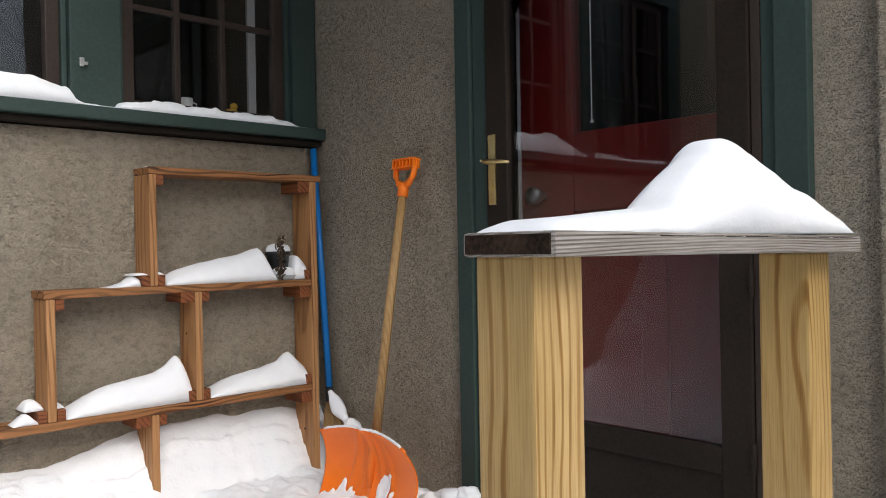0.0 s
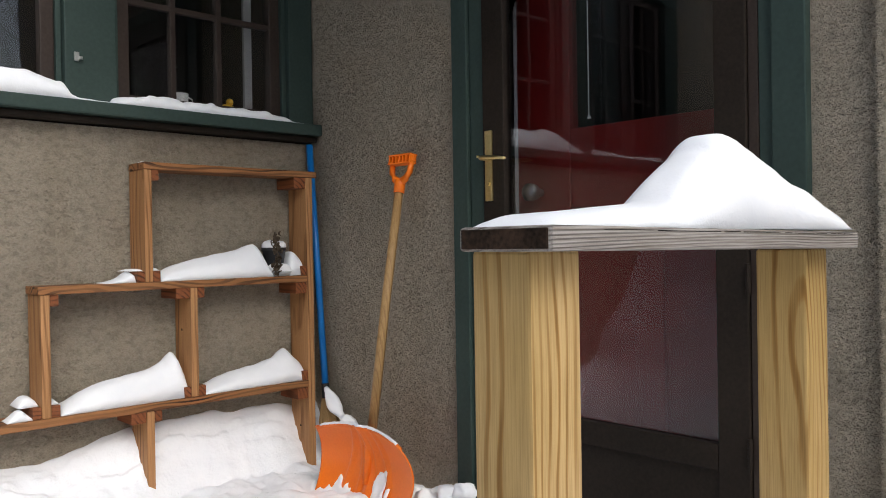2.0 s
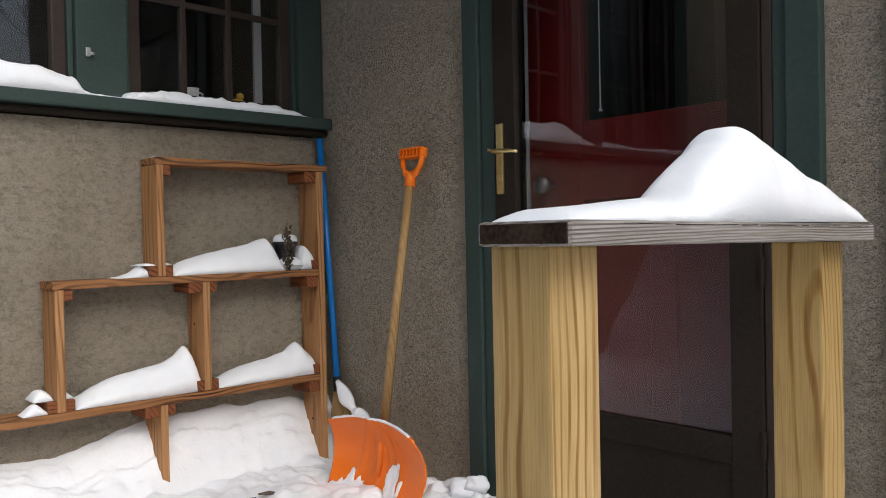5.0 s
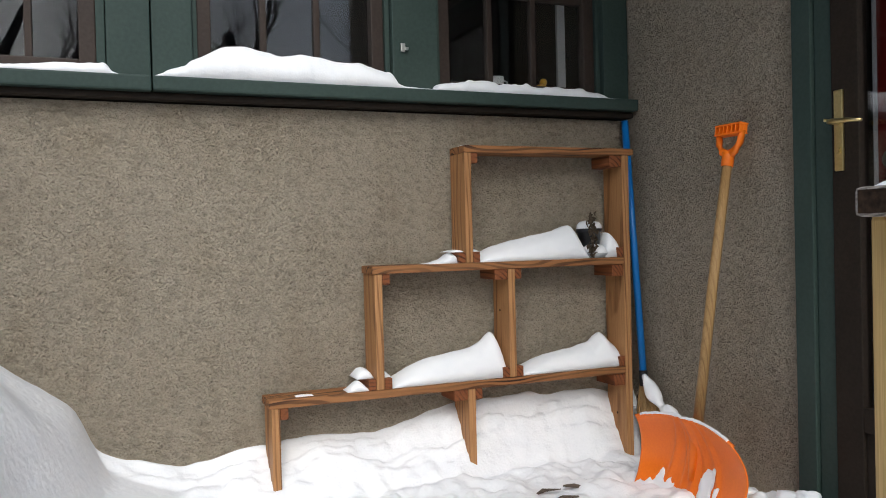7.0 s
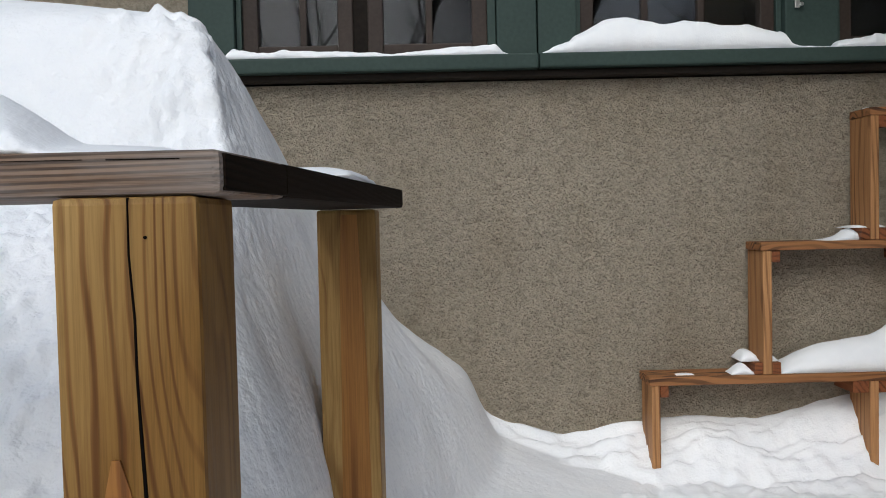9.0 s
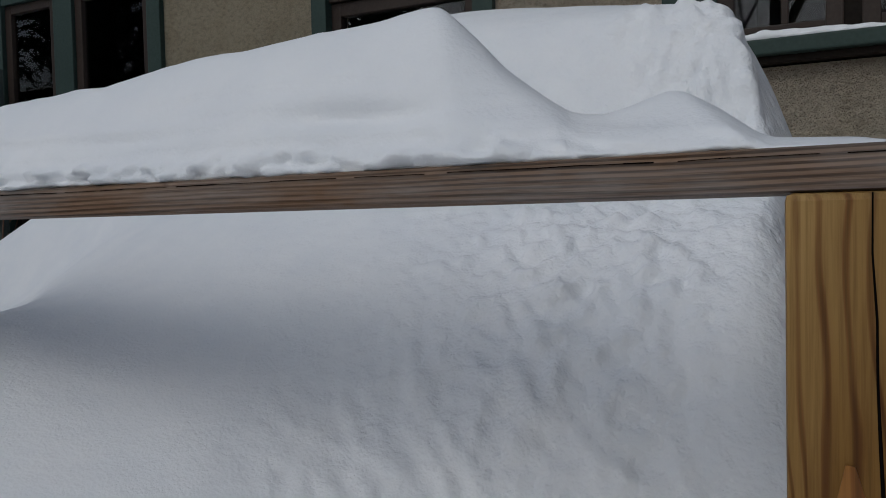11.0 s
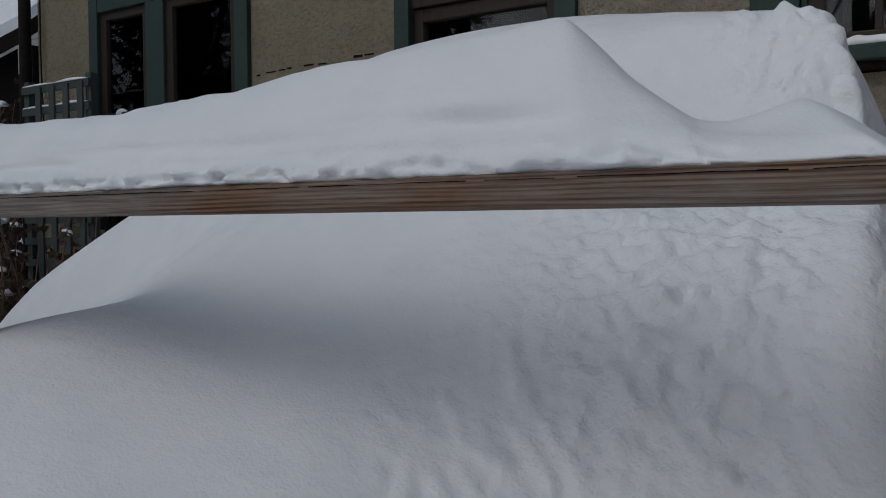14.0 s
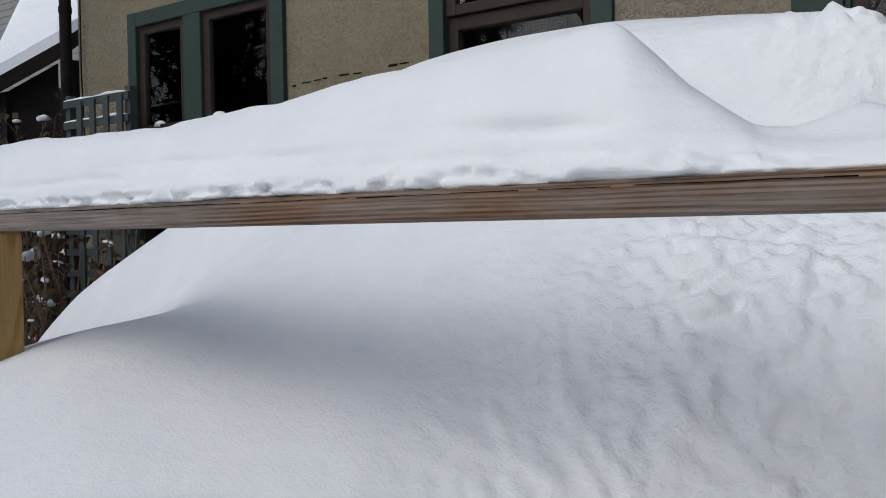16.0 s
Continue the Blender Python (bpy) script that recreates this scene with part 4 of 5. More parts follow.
def blade_sheet(n, m, off, keep=None):
    bm = bmesh.new()
    grid = {}
    for i in range(n + 1):
        for j in range(m + 1):
            u, v = -1 + 2 * i / n, j / m
            p = blade_at(u, v)
            grid[i, j] = (bm.verts.new(p), u, v)
    for i in range(n):
        for j in range(m):
            c = [grid[i, j], grid[i + 1, j], grid[i + 1, j + 1], grid[i, j + 1]]
            if keep is None or keep(sum(q[1] for q in c) / 4, sum(q[2] for q in c) / 4):
                bm.faces.new([q[0] for q in c])
    bmesh.ops.delete(bm, geom=[v for v in bm.verts if not v.link_faces], context="VERTS")
    bmesh.ops.recalc_face_normals(bm, faces=bm.faces)
    if off:
        bmesh.ops.translate(bm, vec=(off, 0, 0), verts=bm.verts)
    return bm


def snow_shovel():
    s = thing("snow_shovel", (-0.26, -0.55, -0.72), "orange plastic snow shovel with wooden shaft leaning on wall", "shovel")
    bm = blade_sheet(72, 28, 0)
    bmesh.ops.solidify(bm, geom=bm.faces[:], thickness=0.004)
    b = part("blade", bm, ORANGE, s, "orange ribbed plastic scoop", True)
    rim = [blade_at(-1 + 2 * i / 40, 0.0) for i in range(41)]
    part("rim", tube(rim, 0.005, 8), ORANGE, b, smooth=True)
    top, low = Vector((-0.066, -0.592, 0.322)), Vector((-0.196, -0.597, -0.430))
    part("shaft", tube([low + (low - top) * 0.02, low.lerp(top, 0.5) + Vector((0, 0.004, 0)), top], [0.0155, 0.015, 0.0145], 16), SHAFT, s, "pale wooden shaft", True)
    part("socket", tube([low + Vector((-0.006, 0, -0.012)), low + Vector((-0.012, 0.001, -0.07)), low + Vector((-0.030, 0.003, -0.18))], [0.019, 0.018, 0.009], 14), ORANGE, s, smooth=True)
    g = part("grip", tube([top + Vector((-0.002, 0, -0.012)), top + Vector((0.003, 0, 0.015)), top + Vector((0.005, -0.001, 0.030))], [0.0180, 0.018, 0.020], 16), ORANGE, s, "orange D-shaped grip", True)
    up = Vector((0.16, 0.0, 1.0)).normalized()
    o = top + up * 0.022
    for sgn in (-1, 1):
        part("grip_arm", tube([o, o + Vector((0, 0.026 * sgn, 0)) + up * 0.012, o + Vector((0, 0.044 * sgn, 0)) + up * 0.034, o + Vector((0, 0.048 * sgn, 0)) + up * 0.070], [0.014, 0.012, 0.010, 0.010], 10), ORANGE, g, smooth=True)
    turn = Matrix.Translation(o) @ Matrix.Rotation(0.16, 4, "Y")
    part("crossbar", box(-0.002, 0.014, -0.054, 0.054, 0.062, 0.090, 0.003, m=turn), ORANGE, g)
    for z in (0.060, 0.088):
        part("grip_edge", box(-0.016, 0.016, -0.055, 0.055, z, z + 0.005, 0.002, m=turn), ORANGE, g)
    for i in range(7):
        y = -0.053 + 0.0169 * i
        part("grip_ridge", box(-0.015, 0.0, y, y + 0.0045, 0.0645, 0.0885, 0.001, m=turn), ORANGE, g)


snow_shovel()


def shovel_snow():
    def keep(u, v):
        a = u + 0.35 * (v - 0.8)
        fingers = v > 0.76 - 0.30 * noise.noise(Vector((a * 4.2, 0.3, 1.0))) - 0.12 * noise.noise(Vector((a * 11, v * 2, 4.0))) + 0.25 * smooth01(0.0, 0.5, u)
        clump = math.hypot((u - 0.30) / 0.15, (v - 0.66) / 0.20) < 1 + 0.9 * noise.noise(Vector((u * 9, v * 7, 2.0)))
        return 0.02 < v < 0.99 and (fingers or clump)
    bm = blade_sheet(110, 60, -0.006, keep)
    for _ in range(4):
        bmesh.ops.smooth_vert(bm, verts=bm.verts, factor=0.5, use_axis_x=True, use_axis_y=True, use_axis_z=True)
    for v in bm.verts:
        if all(len(e.link_faces) == 2 for e in v.link_edges):
            v.co.x -= 0.007 + 0.006 * noise.noise(v.co * 40)
    tagged(part("stuck_snow", bm, SNOW, None, "", True), "snow streaks stuck to the orange shovel blade", "snow", kind="stuff")
    tagged(part("rim_snow", tube([blade_at(u / 20, 0.0) + Vector((-0.002, 0, 0.004 + 0.002 * noise.noise(Vector((u * 0.7, 0, 0))))) for u in range(-18, 19)], [0.004 + 0.0025 * abs(noise.noise(Vector((u * 0.9, 3, 0)))) for u in range(-18, 19)], 8), SNOW, None, "", True),
           "thin line of snow along the shovel rim", "snow", kind="stuff")


shovel_snow()


# ---- broom in the corner ----
def lump(name, balls, label, squash=0.8, material=None):
    """A heap of clumped snow: rounded masses run together and roughened."""
    bm = bmesh.new()
    for (x, y, z), r in balls:
        vs = bmesh.ops.create_icosphere(bm, subdivisions=3, radius=r)["verts"]
        for v in vs:
            v.co = Vector((v.co.x, v.co.y, v.co.z * squash)) * (1 + 0.5 * noise.noise(v.co * (1.6 / r) + Vector((x, y, z)) * 9) + 0.2 * noise.noise(v.co * (4.5 / r))) + Vector((x, y, z))
    return tagged(part(name, bm, material or SNOW, None, "", True), label, "snow", kind="stuff")


def broom():
    b = thing("broom", (-0.05, -0.16, -0.66), "straw broom with bright blue handle standing in corner", "broom")
    hi, lo = Vector((-0.036, -0.036, 0.524)), Vector((-0.045, -0.128, -0.372))
    part("handle", tube([lo, hi], 0.0125, 14), BLUE, b, "bright blue handle", True)
    part("ferrule", tube([lo + (lo - hi).normalized() * 0.05, lo + (hi - lo).normalized() * 0.004], [0.016, 0.0145], 14), BLACK, b, smooth=True)
    head = bmesh.new()
    rnd = random.Random(8)
    d = (lo - hi).normalized()
    st = lo + d * 0.04
    for i in range(110):
        a = rnd.uniform(-1, 1)
        e = st + d * rnd.uniform(0.22, 0.26) + Vector((rnd.uniform(-0.018, 0.018), 0.090 * a - 0.055, 0))
        m = st + d * 0.10 + Vector((rnd.uniform(-0.016, 0.016), 0.062 * a - 0.025, 0))
        tube([st + Vector((0.008 * rnd.uniform(-1, 1), 0.012 * a, 0)), m, e], [0.003, 0.004, 0.003], 5, head)
    part("bristles", head, STRAW, b, "tan straw bristles")


broom()
bm = bmesh.new()
line = [(-0.050, -0.138, -0.385), (-0.053, -0.158, -0.402), (-0.056, -0.188, -0.427), (-0.058, -0.222, -0.456), (-0.060, -0.250, -0.474), (-0.060, -0.282, -0.484), (-0.062, -0.312, -0.508), (-0.064, -0.335, -0.540)]
tube(line, [0.008, 0.018, 0.025, 0.020, 0.012, 0.025, 0.026, 0.010], 14, bm)
bmesh.ops.subdivide_edges(bm, edges=bm.edges[:], cuts=2, use_grid_fill=True)
for v in bm.verts:
    v.co += Vector((noise.noise(v.co * 30), noise.noise(v.co * 30 + Vector((5, 0, 0))), noise.noise(v.co * 30 + Vector((0, 5, 0))))) * 0.007
tagged(part("broom_snow", bm, SNOW, None, "", True), "clumped snow caught on the broom head", "snow", kind="stuff")

# ---- snow on the window sills ----
drift("sill_snow", ((-1.645, 0.0), (-1.60, 0.028), (-1.555, 0.040), (-1.547, 0.055), (-1.478, 0.085), (-1.42, 0.099), (-1.373, 0.100), (-1.30, 0.092), (-1.267, 0.090), (-1.212, 0.094), (-1.150, 0.086), (-1.102, 0.077), (-1.027, 0.081), (-0.97, 0.067), (-0.935, 0.058), (-0.922, 0.064), (-0.912, 0.03), (-0.895, 0.008), (-0.80, 0.004), (-0.786, 0.0)),
      -0.074, 0.012, 0.597, "lumpy snow heaped on the green window sill", step=0.006, across=14, p=3.5, lean=0.15, rough=0.013)
drift("sill_snow", ((-0.786, 0.0), (-0.774, 0.027), (-0.70, 0.034), (-0.613, 0.040), (-0.558, 0.036), (-0.542, 0.026), (-0.53, 0.034), (-0.47, 0.042), (-0.403, 0.039), (-0.30, 0.034), (-0.184, 0.026), (-0.14, 0.02), (-0.125, 0.006), (-0.09, 0.002), (-0.08, 0.0)),
      -0.074, 0.012, 0.597, "low ridge of snow on the green window sill", step=0.006, across=14, p=3.5, rough=0.013)
drift("sill_snow", ((-2.57, 0.0), (-2.55, 0.034), (-2.53, 0.028), (-2.456, 0.024), (-2.18, 0.021), (-1.95, 0.018), (-1.84, 0.026), (-1.79, 0.040), (-1.772, 0.044), (-1.757, 0.012), (-1.74, 0.0)),
      -0.074, 0.012, 0.597, "thin crusty snow along the green window sill", step=0.006, across=14, p=3.5, rough=0.013)


# ---- things on the inner sill ----
def cup():
    c = thing("cup", (-0.47, 0.13, 0.64), "small white cup on the inner window ledge", "cup")
    part("body", lathe(((0.022, 0.0), (0.026, 0.004), (0.029, 0.052), (0.027, 0.052), (0.024, 0.010)), 24, at=(-0.47, 0.13, 0.64)), WHITE, c, smooth=True)
    part("ear", tube([(-0.441, 0.13, 0.682), (-0.424, 0.13, 0.676), (-0.424, 0.13, 0.660), (-0.443, 0.13, 0.653)], 0.003, 6), WHITE, c, smooth=True)


def bath_toy():
    t = thing("bath_toy", (-0.285, 0.13, 0.64), "small yellow plastic toy on the inner window ledge", "toy")
    bm = bmesh.new()
    vs = bmesh.ops.create_icosphere(bm, subdivisions=3, radius=0.024)["verts"]
    bmesh.ops.transform(bm, matrix=Matrix.LocRotScale((-0.285, 0.13, 0.657), None, (1.2, 0.9, 0.75)), verts=vs)
    part("body", bm, YELLOW, t, smooth=True)
    bm = bmesh.new()
    vs = bmesh.ops.create_icosphere(bm, subdivisions=3, radius=0.014)["verts"]
    bmesh.ops.translate(bm, vec=(-0.275, 0.13, 0.683), verts=vs)
    part("top", bm, YELLOW, t, smooth=True)


cup()
bath_toy()
tagged(part("window_ledge", box(-2.6, -0.02, 0.09, 0.24, 0.61, 0.64, 0.004), BROWN), "dark inner window ledge", "ledge", kind="structure")


# ---- landing boards showing through the snow ----
lump("snow_clods", (((-0.10, -0.86, -0.625), 0.05), ((-0.09, -0.90, -0.60), 0.035), ((-0.13, -0.78, -0.645), 0.04), ((-0.10, -0.70, -0.65), 0.035), ((-0.16, -0.97, -0.645), 0.05), ((-0.14, -1.08, -0.655), 0.04), ((-0.20, -0.88, -0.655), 0.045)), "broken snow clods below the door casing", 0.8)


def plaster_crack():
    bm = bmesh.new()
    rnd = random.Random(3)
    x = -4.66
    while x < -4.02:
        ln = rnd.uniform(0.008, 0.06)
        if rnd.random() < 0.75:
            z = 0.752 + 0.03 * (x + 4.66) + rnd.uniform(-0.007, 0.007)
            box(x, x + ln, -0.0025, 0.004, z - rnd.uniform(0.001, 0.006), z + rnd.uniform(0.001, 0.004), bm=bm)
        x += ln + rnd.uniform(-0.004, 0.02)
    tagged(part("plaster_crack", bm, SHEDWOOD), "dark broken crack line in the plaster", "crack", kind="structure")


plaster_crack()


def deck():
    d = thing("porch_deck", (-1.0, -1.0, -0.71), "dark wet deck boards mostly buried in snow", "deck", kind="structure")
    for i in range(15):
        x = -2.05 + i * 0.137
        part("plank", box(x, x + 0.131, -2.1, -0.03, -0.735, -0.705, 0.004), DECKWOOD, d)


deck()
for pts in (((-0.64, -0.40), (-0.59, -0.37), (-0.54, -0.385)), ((-0.52, -0.365), (-0.49, -0.375), (-0.45, -0.43)), ((-0.62, -0.47), (-0.57, -0.455), (-0.53, -0.47))):
    bm = tube([(x, y, -0.648) for x, y in pts], [0.005, 0.012, 0.004], 8)
    for v in bm.verts:
        v.co.z = -0.648 + (v.co.z + 0.648) * 0.5 + 0.004 * noise.noise(v.co * 60)
    tagged(part("bark_scrap", bm, DECKWOOD), "dark wet bark scrap lying in the snow", "debris", "scraps on the landing")


# ---- far end of the house ----
def downspout():
    d = thing("downspout", (-6.22, -0.05, -1.0), "dark brown round downspout at the house corner", "downspout")
    part("pipe", tube([(-6.235, -0.05, -1.0), (-6.235, -0.05, 2.6)], 0.03, 12), SHEDWOOD, d, smooth=True)
    for z in (0.3, 1.3):
        part("strap", tube([(-6.235, -0.05, z), (-6.235, -0.05, z + 0.03)], 0.034, 12), SHEDWOOD, d)
    part("wire", tube([(-6.14, -0.02, 2.6), (-6.15, -0.02, 1.0), (-6.12, -0.02, 0.2)], 0.004, 6), SHEDWOOD, d)


downspout()


def trellis():
    t = thing("trellis", (-5.75, -0.15, -0.9), "grey green wooden lattice trellis with snow on slats", "trellis")
    part("post", box(-5.575, -5.535, -0.17, -0.13, -0.95, 0.83, 0.003), TRELLIS, t)
    part("post", box(-6.06, -6.02, -0.17, -0.13, -0.95, 0.83, 0.003), TRELLIS, t)
    for i in range(15):
        z = 0.765 - i * 0.105
        part("slat", box(-6.06, -5.535, -0.183, -0.171, z, z + 0.036, 0.002), TRELLIS, t)
    for i in range(4):
        x = -5.93 + i * 0.108
        part("slat", box(x, x + 0.04, -0.195, -0.184, -0.93, 0.79, 0.002), TRELLIS, t)


trellis()
for z in (0.801, 0.696, 0.591):
    drift("slat_snow", ((-6.05, 0.006), (-5.9, 0.012), (-5.8, 0.004), (-5.7, 0.016), (-5.6, 0.010), (-5.54, 0.0)), -0.186, -0.166, z, "line of snow on a trellis slat", step=0.02, across=6, rough=0.006)


# White domes stand for pale round spots in the panes.
for x, rr in ((-5.135, 0.040), (-5.56, 0.034)):
    tagged(part("sash_snow", lathe(((rr, 0.0), (rr * 1.02, rr * 0.25), (rr * 0.85, rr * 0.65), (rr * 0.5, rr * 0.9), (rr * 0.05, rr)), 20, at=(x, 0.022, 0.652)), SNOW, None, "", True), "rounded white dome at the window meeting rail", "snow", kind="stuff")


def vines():
    rnd = random.Random(21)
    stems, leaves, caps = bmesh.new(), bmesh.new(), bmesh.new()
    for i in range(150):
        x = rnd.choice((rnd.uniform(-6.5, -6.1), rnd.uniform(-7.8, -6.3), rnd.uniform(-7.8, -6.3), rnd.uniform(-5.95, -5.55)))
        y = rnd.uniform(-0.55, -0.18) if x > -6.2 else rnd.uniform(-0.5, 1.2)
        p, d = Vector((x, y, -0.95)), Vector((rnd.uniform(-0.15, 0.15), rnd.uniform(-0.1, 0.1), 1)).normalized()
        pts = [p.copy()]
        for k in range(rnd.randint(7, 12) if x > -6.2 else rnd.randint(8, 17)):
            d = (d + Vector((rnd.uniform(-0.25, 0.25), rnd.uniform(-0.2, 0.2), rnd.uniform(-0.05, 0.15)))).normalized()
            p = p + d * 0.125
            pts.append(p.copy())
            for _ in range(rnd.randint(1, 4)):
                q = p + Vector((rnd.uniform(-0.04, 0.04), rnd.uniform(-0.04, 0.04), -0.02))
                e = Euler((rnd.uniform(-1, 1), rnd.uniform(-1, 1), rnd.uniform(0, 6))).to_matrix()
                w, h = rnd.uniform(0.012, 0.028), rnd.uniform(0.03, 0.075)
                vs = [leaves.verts.new(q + e @ Vector(c)) for c in ((0, 0, 0), (w, 0.004, -h * 0.4), (0, -0.006, -h), (-w, 0.004, -h * 0.4))]
                leaves.faces.new(vs)
            if rnd.random() < (0.05 if x > -6.2 else 0.2):
                vs = bmesh.ops.create_icosphere(caps, subdivisions=2, radius=rnd.uniform(0.008, 0.03) * (0.8 if x > -6.2 else 1.4))["verts"]
                for v in vs:
                    v.co *= 1 + 0.7 * noise.noise(v.co * 40 + p * 5)
                bmesh.ops.transform(caps, matrix=Matrix.Translation(p + Vector((0, 0, 0.015))) @ Matrix.Rotation(rnd.uniform(-0.6, 0.6), 4, "Y") @ Matrix.Diagonal((1.6, 1.2, 0.6, 1)), verts=vs)
        tube(pts, [0.006 * (1 - 0.7 * k / len(pts)) for k in range(len(pts))], 5, stems)
    bmesh.ops.solidify(leaves, geom=leaves.faces[:], thickness=0.001)
    tagged(part("vine_stems", stems, VINE), "tangled bare reddish vines by the trellis", "vine", kind="stuff")
    tagged(part("vine_leaves", leaves, LEAF), "withered brown leaves on the vines", "leaves", kind="stuff")
    tagged(part("vine_snow", caps, SNOW, None, "", True), "small snow clumps caught in the vines", "snow", kind="stuff")


vines()


def garden_shed():
    s = thing("garden_shed", (-9.6, 3.2, -0.95), "dark open shed with deep snow on its sloping roof", "shed")
    a, b, c, d = Vector((-9.9, 2.13, 2.05)), Vector((-10.5, 1.72, 1.66)), Vector((-13.1, 3.55, 3.25)), Vector((-13.3, 4.2, 4.5))
    e, g = Vector((-9.4, 2.95, 2.85)), Vector((-13.0, 6.0, 5.6))
    for name, dz0, dz1, mat, lab in (("roof", -0.16, 0.0, SHEDWOOD, "dark timber roof edge"), ("roof_snow", 0.004, 0.12, SNOW, "thick white snow")):
        bm = bmesh.new()
        lo = [bm.verts.new(p + Vector((0, 0, dz0))) for p in (b, a, e, g, d, c)]
        hi = [bm.verts.new(p + Vector((0, 0, dz1))) for p in (b, a, e, g, d, c)]
        bm.faces.new(lo[::-1])
        bm.faces.new(hi)
        for i in range(6):
            bm.faces.new((lo[i], lo[(i + 1) % 6], hi[(i + 1) % 6], hi[i]))
        part(name, bm, mat, s, lab)
    for x, y, h in ((-9.9, 2.3, 1.9), (-10.5, 1.95, 1.6), (-9.5, 2.95, 2.6)):
        part("post", box(x - 0.07, x + 0.07, y - 0.07, y + 0.07, -0.98, h, 0.01), SHEDWOOD, s)
    # Both rows of near-black boards stand in for shade under the roof.
    for i in range(4):
        p0, p1 = a.lerp(b, i / 4), a.lerp(b, (i + 1.0) / 4)
        bm = bmesh.new()
        back = Vector((-0.14, 0.08, -0.165))
        ring = [p0 + back, p1 + back, p1 + back * 1.2, p0 + back * 1.2]
        hi = [bm.verts.new(c) for c in ring]
        lo = [bm.verts.new((c.x, c.y, -0.98)) for c in ring]
        bm.faces.new(hi)
        bm.faces.new(lo[::-1])
        for k in range(4):
            bm.faces.new((lo[k], lo[(k + 1) % 4], hi[(k + 1) % 4], hi[k]))
        bmesh.ops.recalc_face_normals(bm, faces=bm.faces[:])
        part("wall_board", bm, SHEDWOOD, s)
    for i in range(20):
        x = -14.4 + i * 0.32
        part("wall_board", box(x, x + 0.31, 3.1, 3.14, -0.98, 1.15 + i * 0.085, 0.004), SHEDWOOD, s)


garden_shed()


def neighbour_house():
    h = thing("neighbour_house", (-22, 12, -1.0), "pale grey clapboard house beyond the shed", "house")
    part("wall", box(-40, -18, 11, 18, -1.0, 9.2), SIDING, h)
    for i in range(50):
        part("clapboard", box(-40.03, -17.97, 10.96, 10.998, -0.9 + i * 0.2, -0.9 + i * 0.2 + 0.185, 0.004), SIDING, h)
    bm = bmesh.new()
    vs = [bm.verts.new(p) for p in ((-40.5, 10.4, 9.2), (-17.5, 10.4, 9.2), (-17.5, 18.6, 9.2), (-40.5, 18.6, 9.2), (-40.5, 14.5, 12.4), (-17.5, 14.5, 12.4))]
    for f in ((0, 1, 5, 4), (1, 2, 5), (2, 3, 4, 5), (3, 0, 4), (0, 3, 2, 1)):
        bm.faces.new([vs[i] for i in f])
    part("roof", bm, SNOW, h, "snow-covered roof")


neighbour_house()


def boulder_pile():
    for at, r in (((-9.3, 1.1, -0.9), 0.45), ((-8.6, 0.6, -0.95), 0.3), ((-10.6, 0.5, -0.95), 0.35)):
        bm = bmesh.new()
        for v in bmesh.ops.create_icosphere(bm, subdivisions=4, radius=r)["verts"]:
            v.co = Vector((v.co.x, v.co.y, v.co.z * 0.75)) * (1 + 0.35 * noise.noise(v.co * 2.5 / r * 0.6)) + Vector(at)
        tagged(part("shrub_mound", bm, BARK, None, "", True), "dark garden mound half under snow", "mound", "mounds in the garden")


boulder_pile()


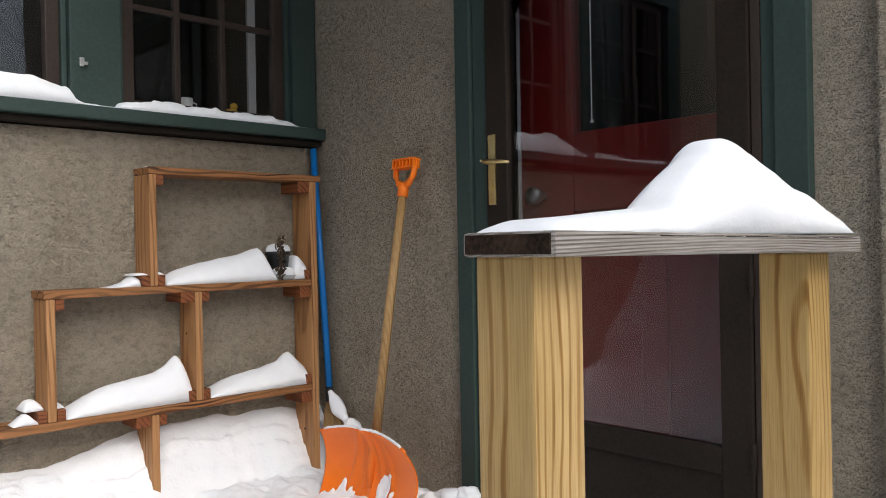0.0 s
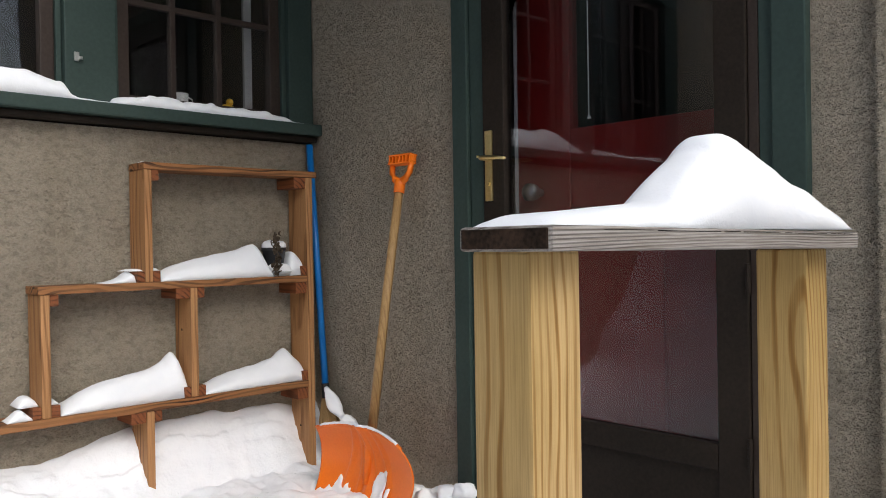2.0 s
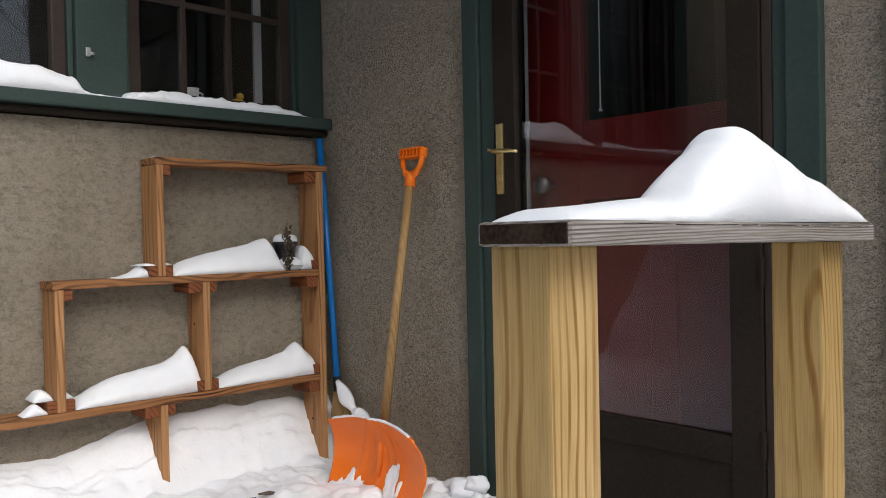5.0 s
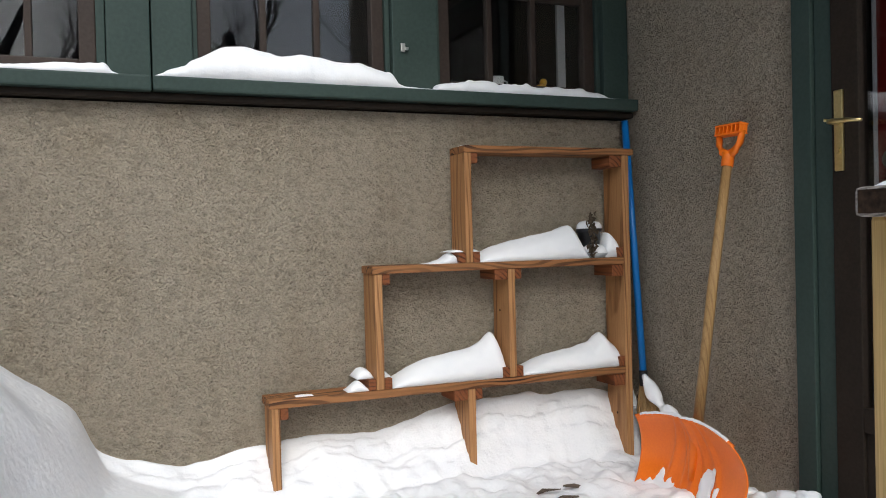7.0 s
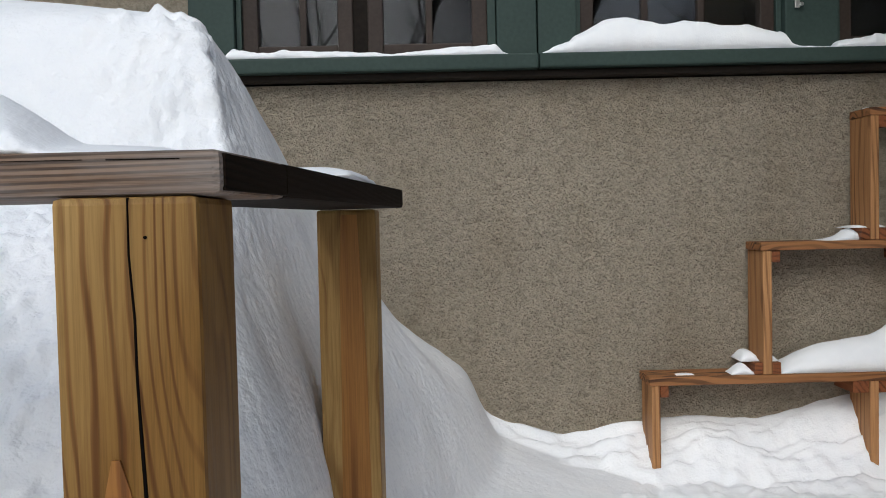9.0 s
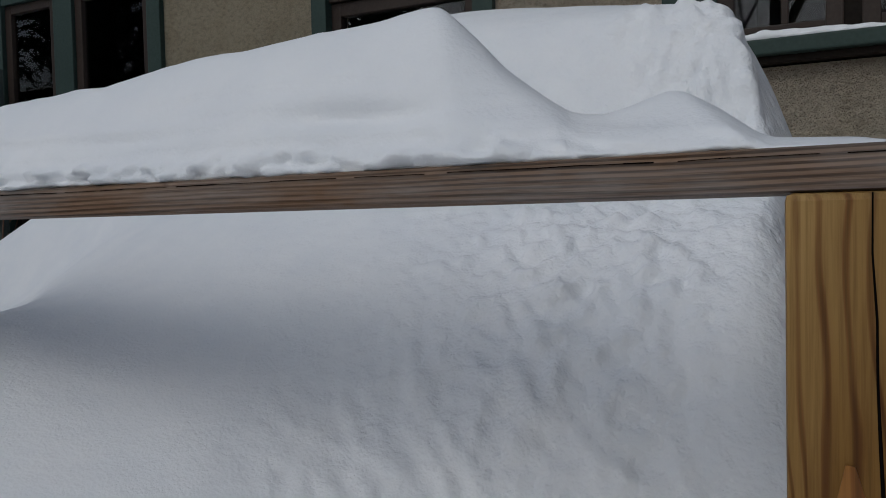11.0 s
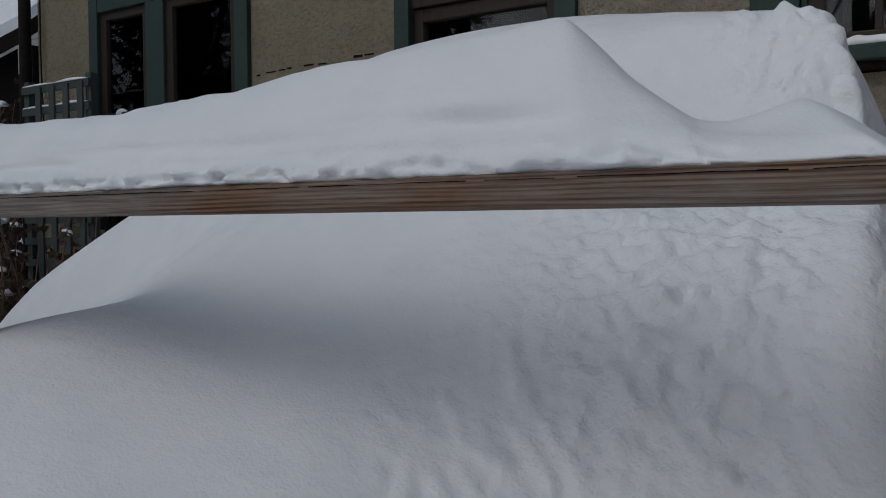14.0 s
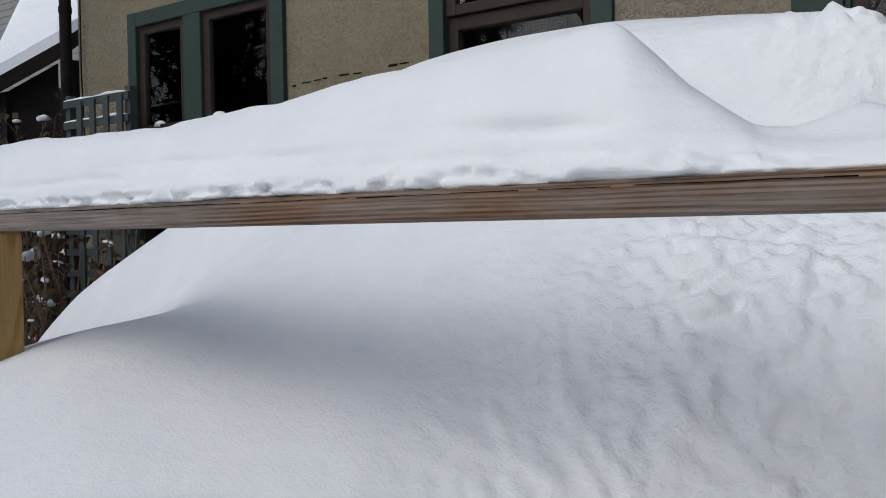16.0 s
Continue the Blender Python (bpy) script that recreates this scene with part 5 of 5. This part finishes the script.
# ---- trees round the yard ----
def bare_tree(x, y, height, seed, lean=0.0):
    rnd = random.Random(seed)
    t = thing("bare_tree", (x, y, -0.95), "leafless dark winter tree in the yard", "tree", "yard trees")
    trunk, twigs = bmesh.new(), bmesh.new()

    def grow(p, d, ln, r, depth):
        pts, rad = [p.copy()], [r]
        n = 4
        for k in range(n):
            d = (d + Vector((rnd.uniform(-0.16, 0.16), rnd.uniform(-0.16, 0.16), rnd.uniform(-0.02, 0.12)))).normalized()
            p = p + d * ln / n
            pts.append(p.copy())
            rad.append(r * (1 - 0.45 * (k + 1) / n))
        tube(pts, rad, 7 if depth < 2 else 4, trunk if depth < 2 else twigs, depth < 2)
        if depth < 5:
            for _ in range((5, 4, 4, 3, 3)[depth]):
                k = rnd.uniform(0.35, 1.0)
                a = pts[0].lerp(pts[-1], k) if depth else pts[min(4, max(1, int(k * 4)))]
                s = Vector((rnd.uniform(-1, 1), rnd.uniform(-1, 1), rnd.uniform(0.0, 0.9))).normalized()
                grow(a, (d * 0.55 + s).normalized(), ln * rnd.uniform(0.45, 0.7), rad[-1] * rnd.uniform(0.45, 0.75), depth + 1)

    grow(Vector((x, y, -1.0)), Vector((lean, 0, 1)).normalized(), height * 0.5, height * 0.022, 0)
    part("trunk", trunk, BARK, t, smooth=True)
    part("crown", twigs, BARK, t)


for i, (x, y, h) in enumerate(((-3.2, -9.0, 8.5), (1.0, -12.0, 10.0), (-7.5, -11.5, 9.5), (-0.8, -7.5, 6.5), (-12.5, -7.0, 8.0), (4.5, -15.0, 11.0))):
    bare_tree(x, y, h, 30 + i)


def conifer(x, y, height, seed):
    rnd = random.Random(seed)
    t = thing("conifer", (x, y, -0.95), "dark green conifer in the snowy yard", "tree")
    part("trunk", tube([(x, y, -1.0), (x, y, height * 0.9)], [height * 0.02, 0.02], 8), BARK, t)
    me = bmesh.new()
    for i in range(150):
        z = -0.4 + (height) * (i / 150)
        ln = (1 - i / 150) * height * 0.24 + 0.15
        a = rnd.uniform(0, 6.28)
        for k in range(16):
            q = (k + rnd.random()) / 16
            c = Vector((x + math.cos(a) * ln * q, y + math.sin(a) * ln * q, z - 0.25 * ln * q))
            e = Euler((rnd.uniform(-0.7, 0.7), rnd.uniform(-0.7, 0.7), rnd.uniform(0, 6))).to_matrix()
            s = 0.30 * (1.25 - q)
            me.faces.new([me.verts.new(c + e @ Vector(w)) for w in ((0, 0, 0), (s, s * 0.25, -0.03), (s * 1.8, 0, -0.08), (s, -s * 0.25, -0.03))])
    part("foliage", me, NEEDLE, t)


for i, (x, y, h) in enumerate(((-6.0, -8.0, 7.0), (-9.5, -9.5, 8.0), (-11.0, -5.2, 7.5), (-14.0, -7.0, 9.0), (-12.5, -9.5, 9.0), (-9.0, -6.6, 6.0))):
    conifer(x, y, h, 5 + i)
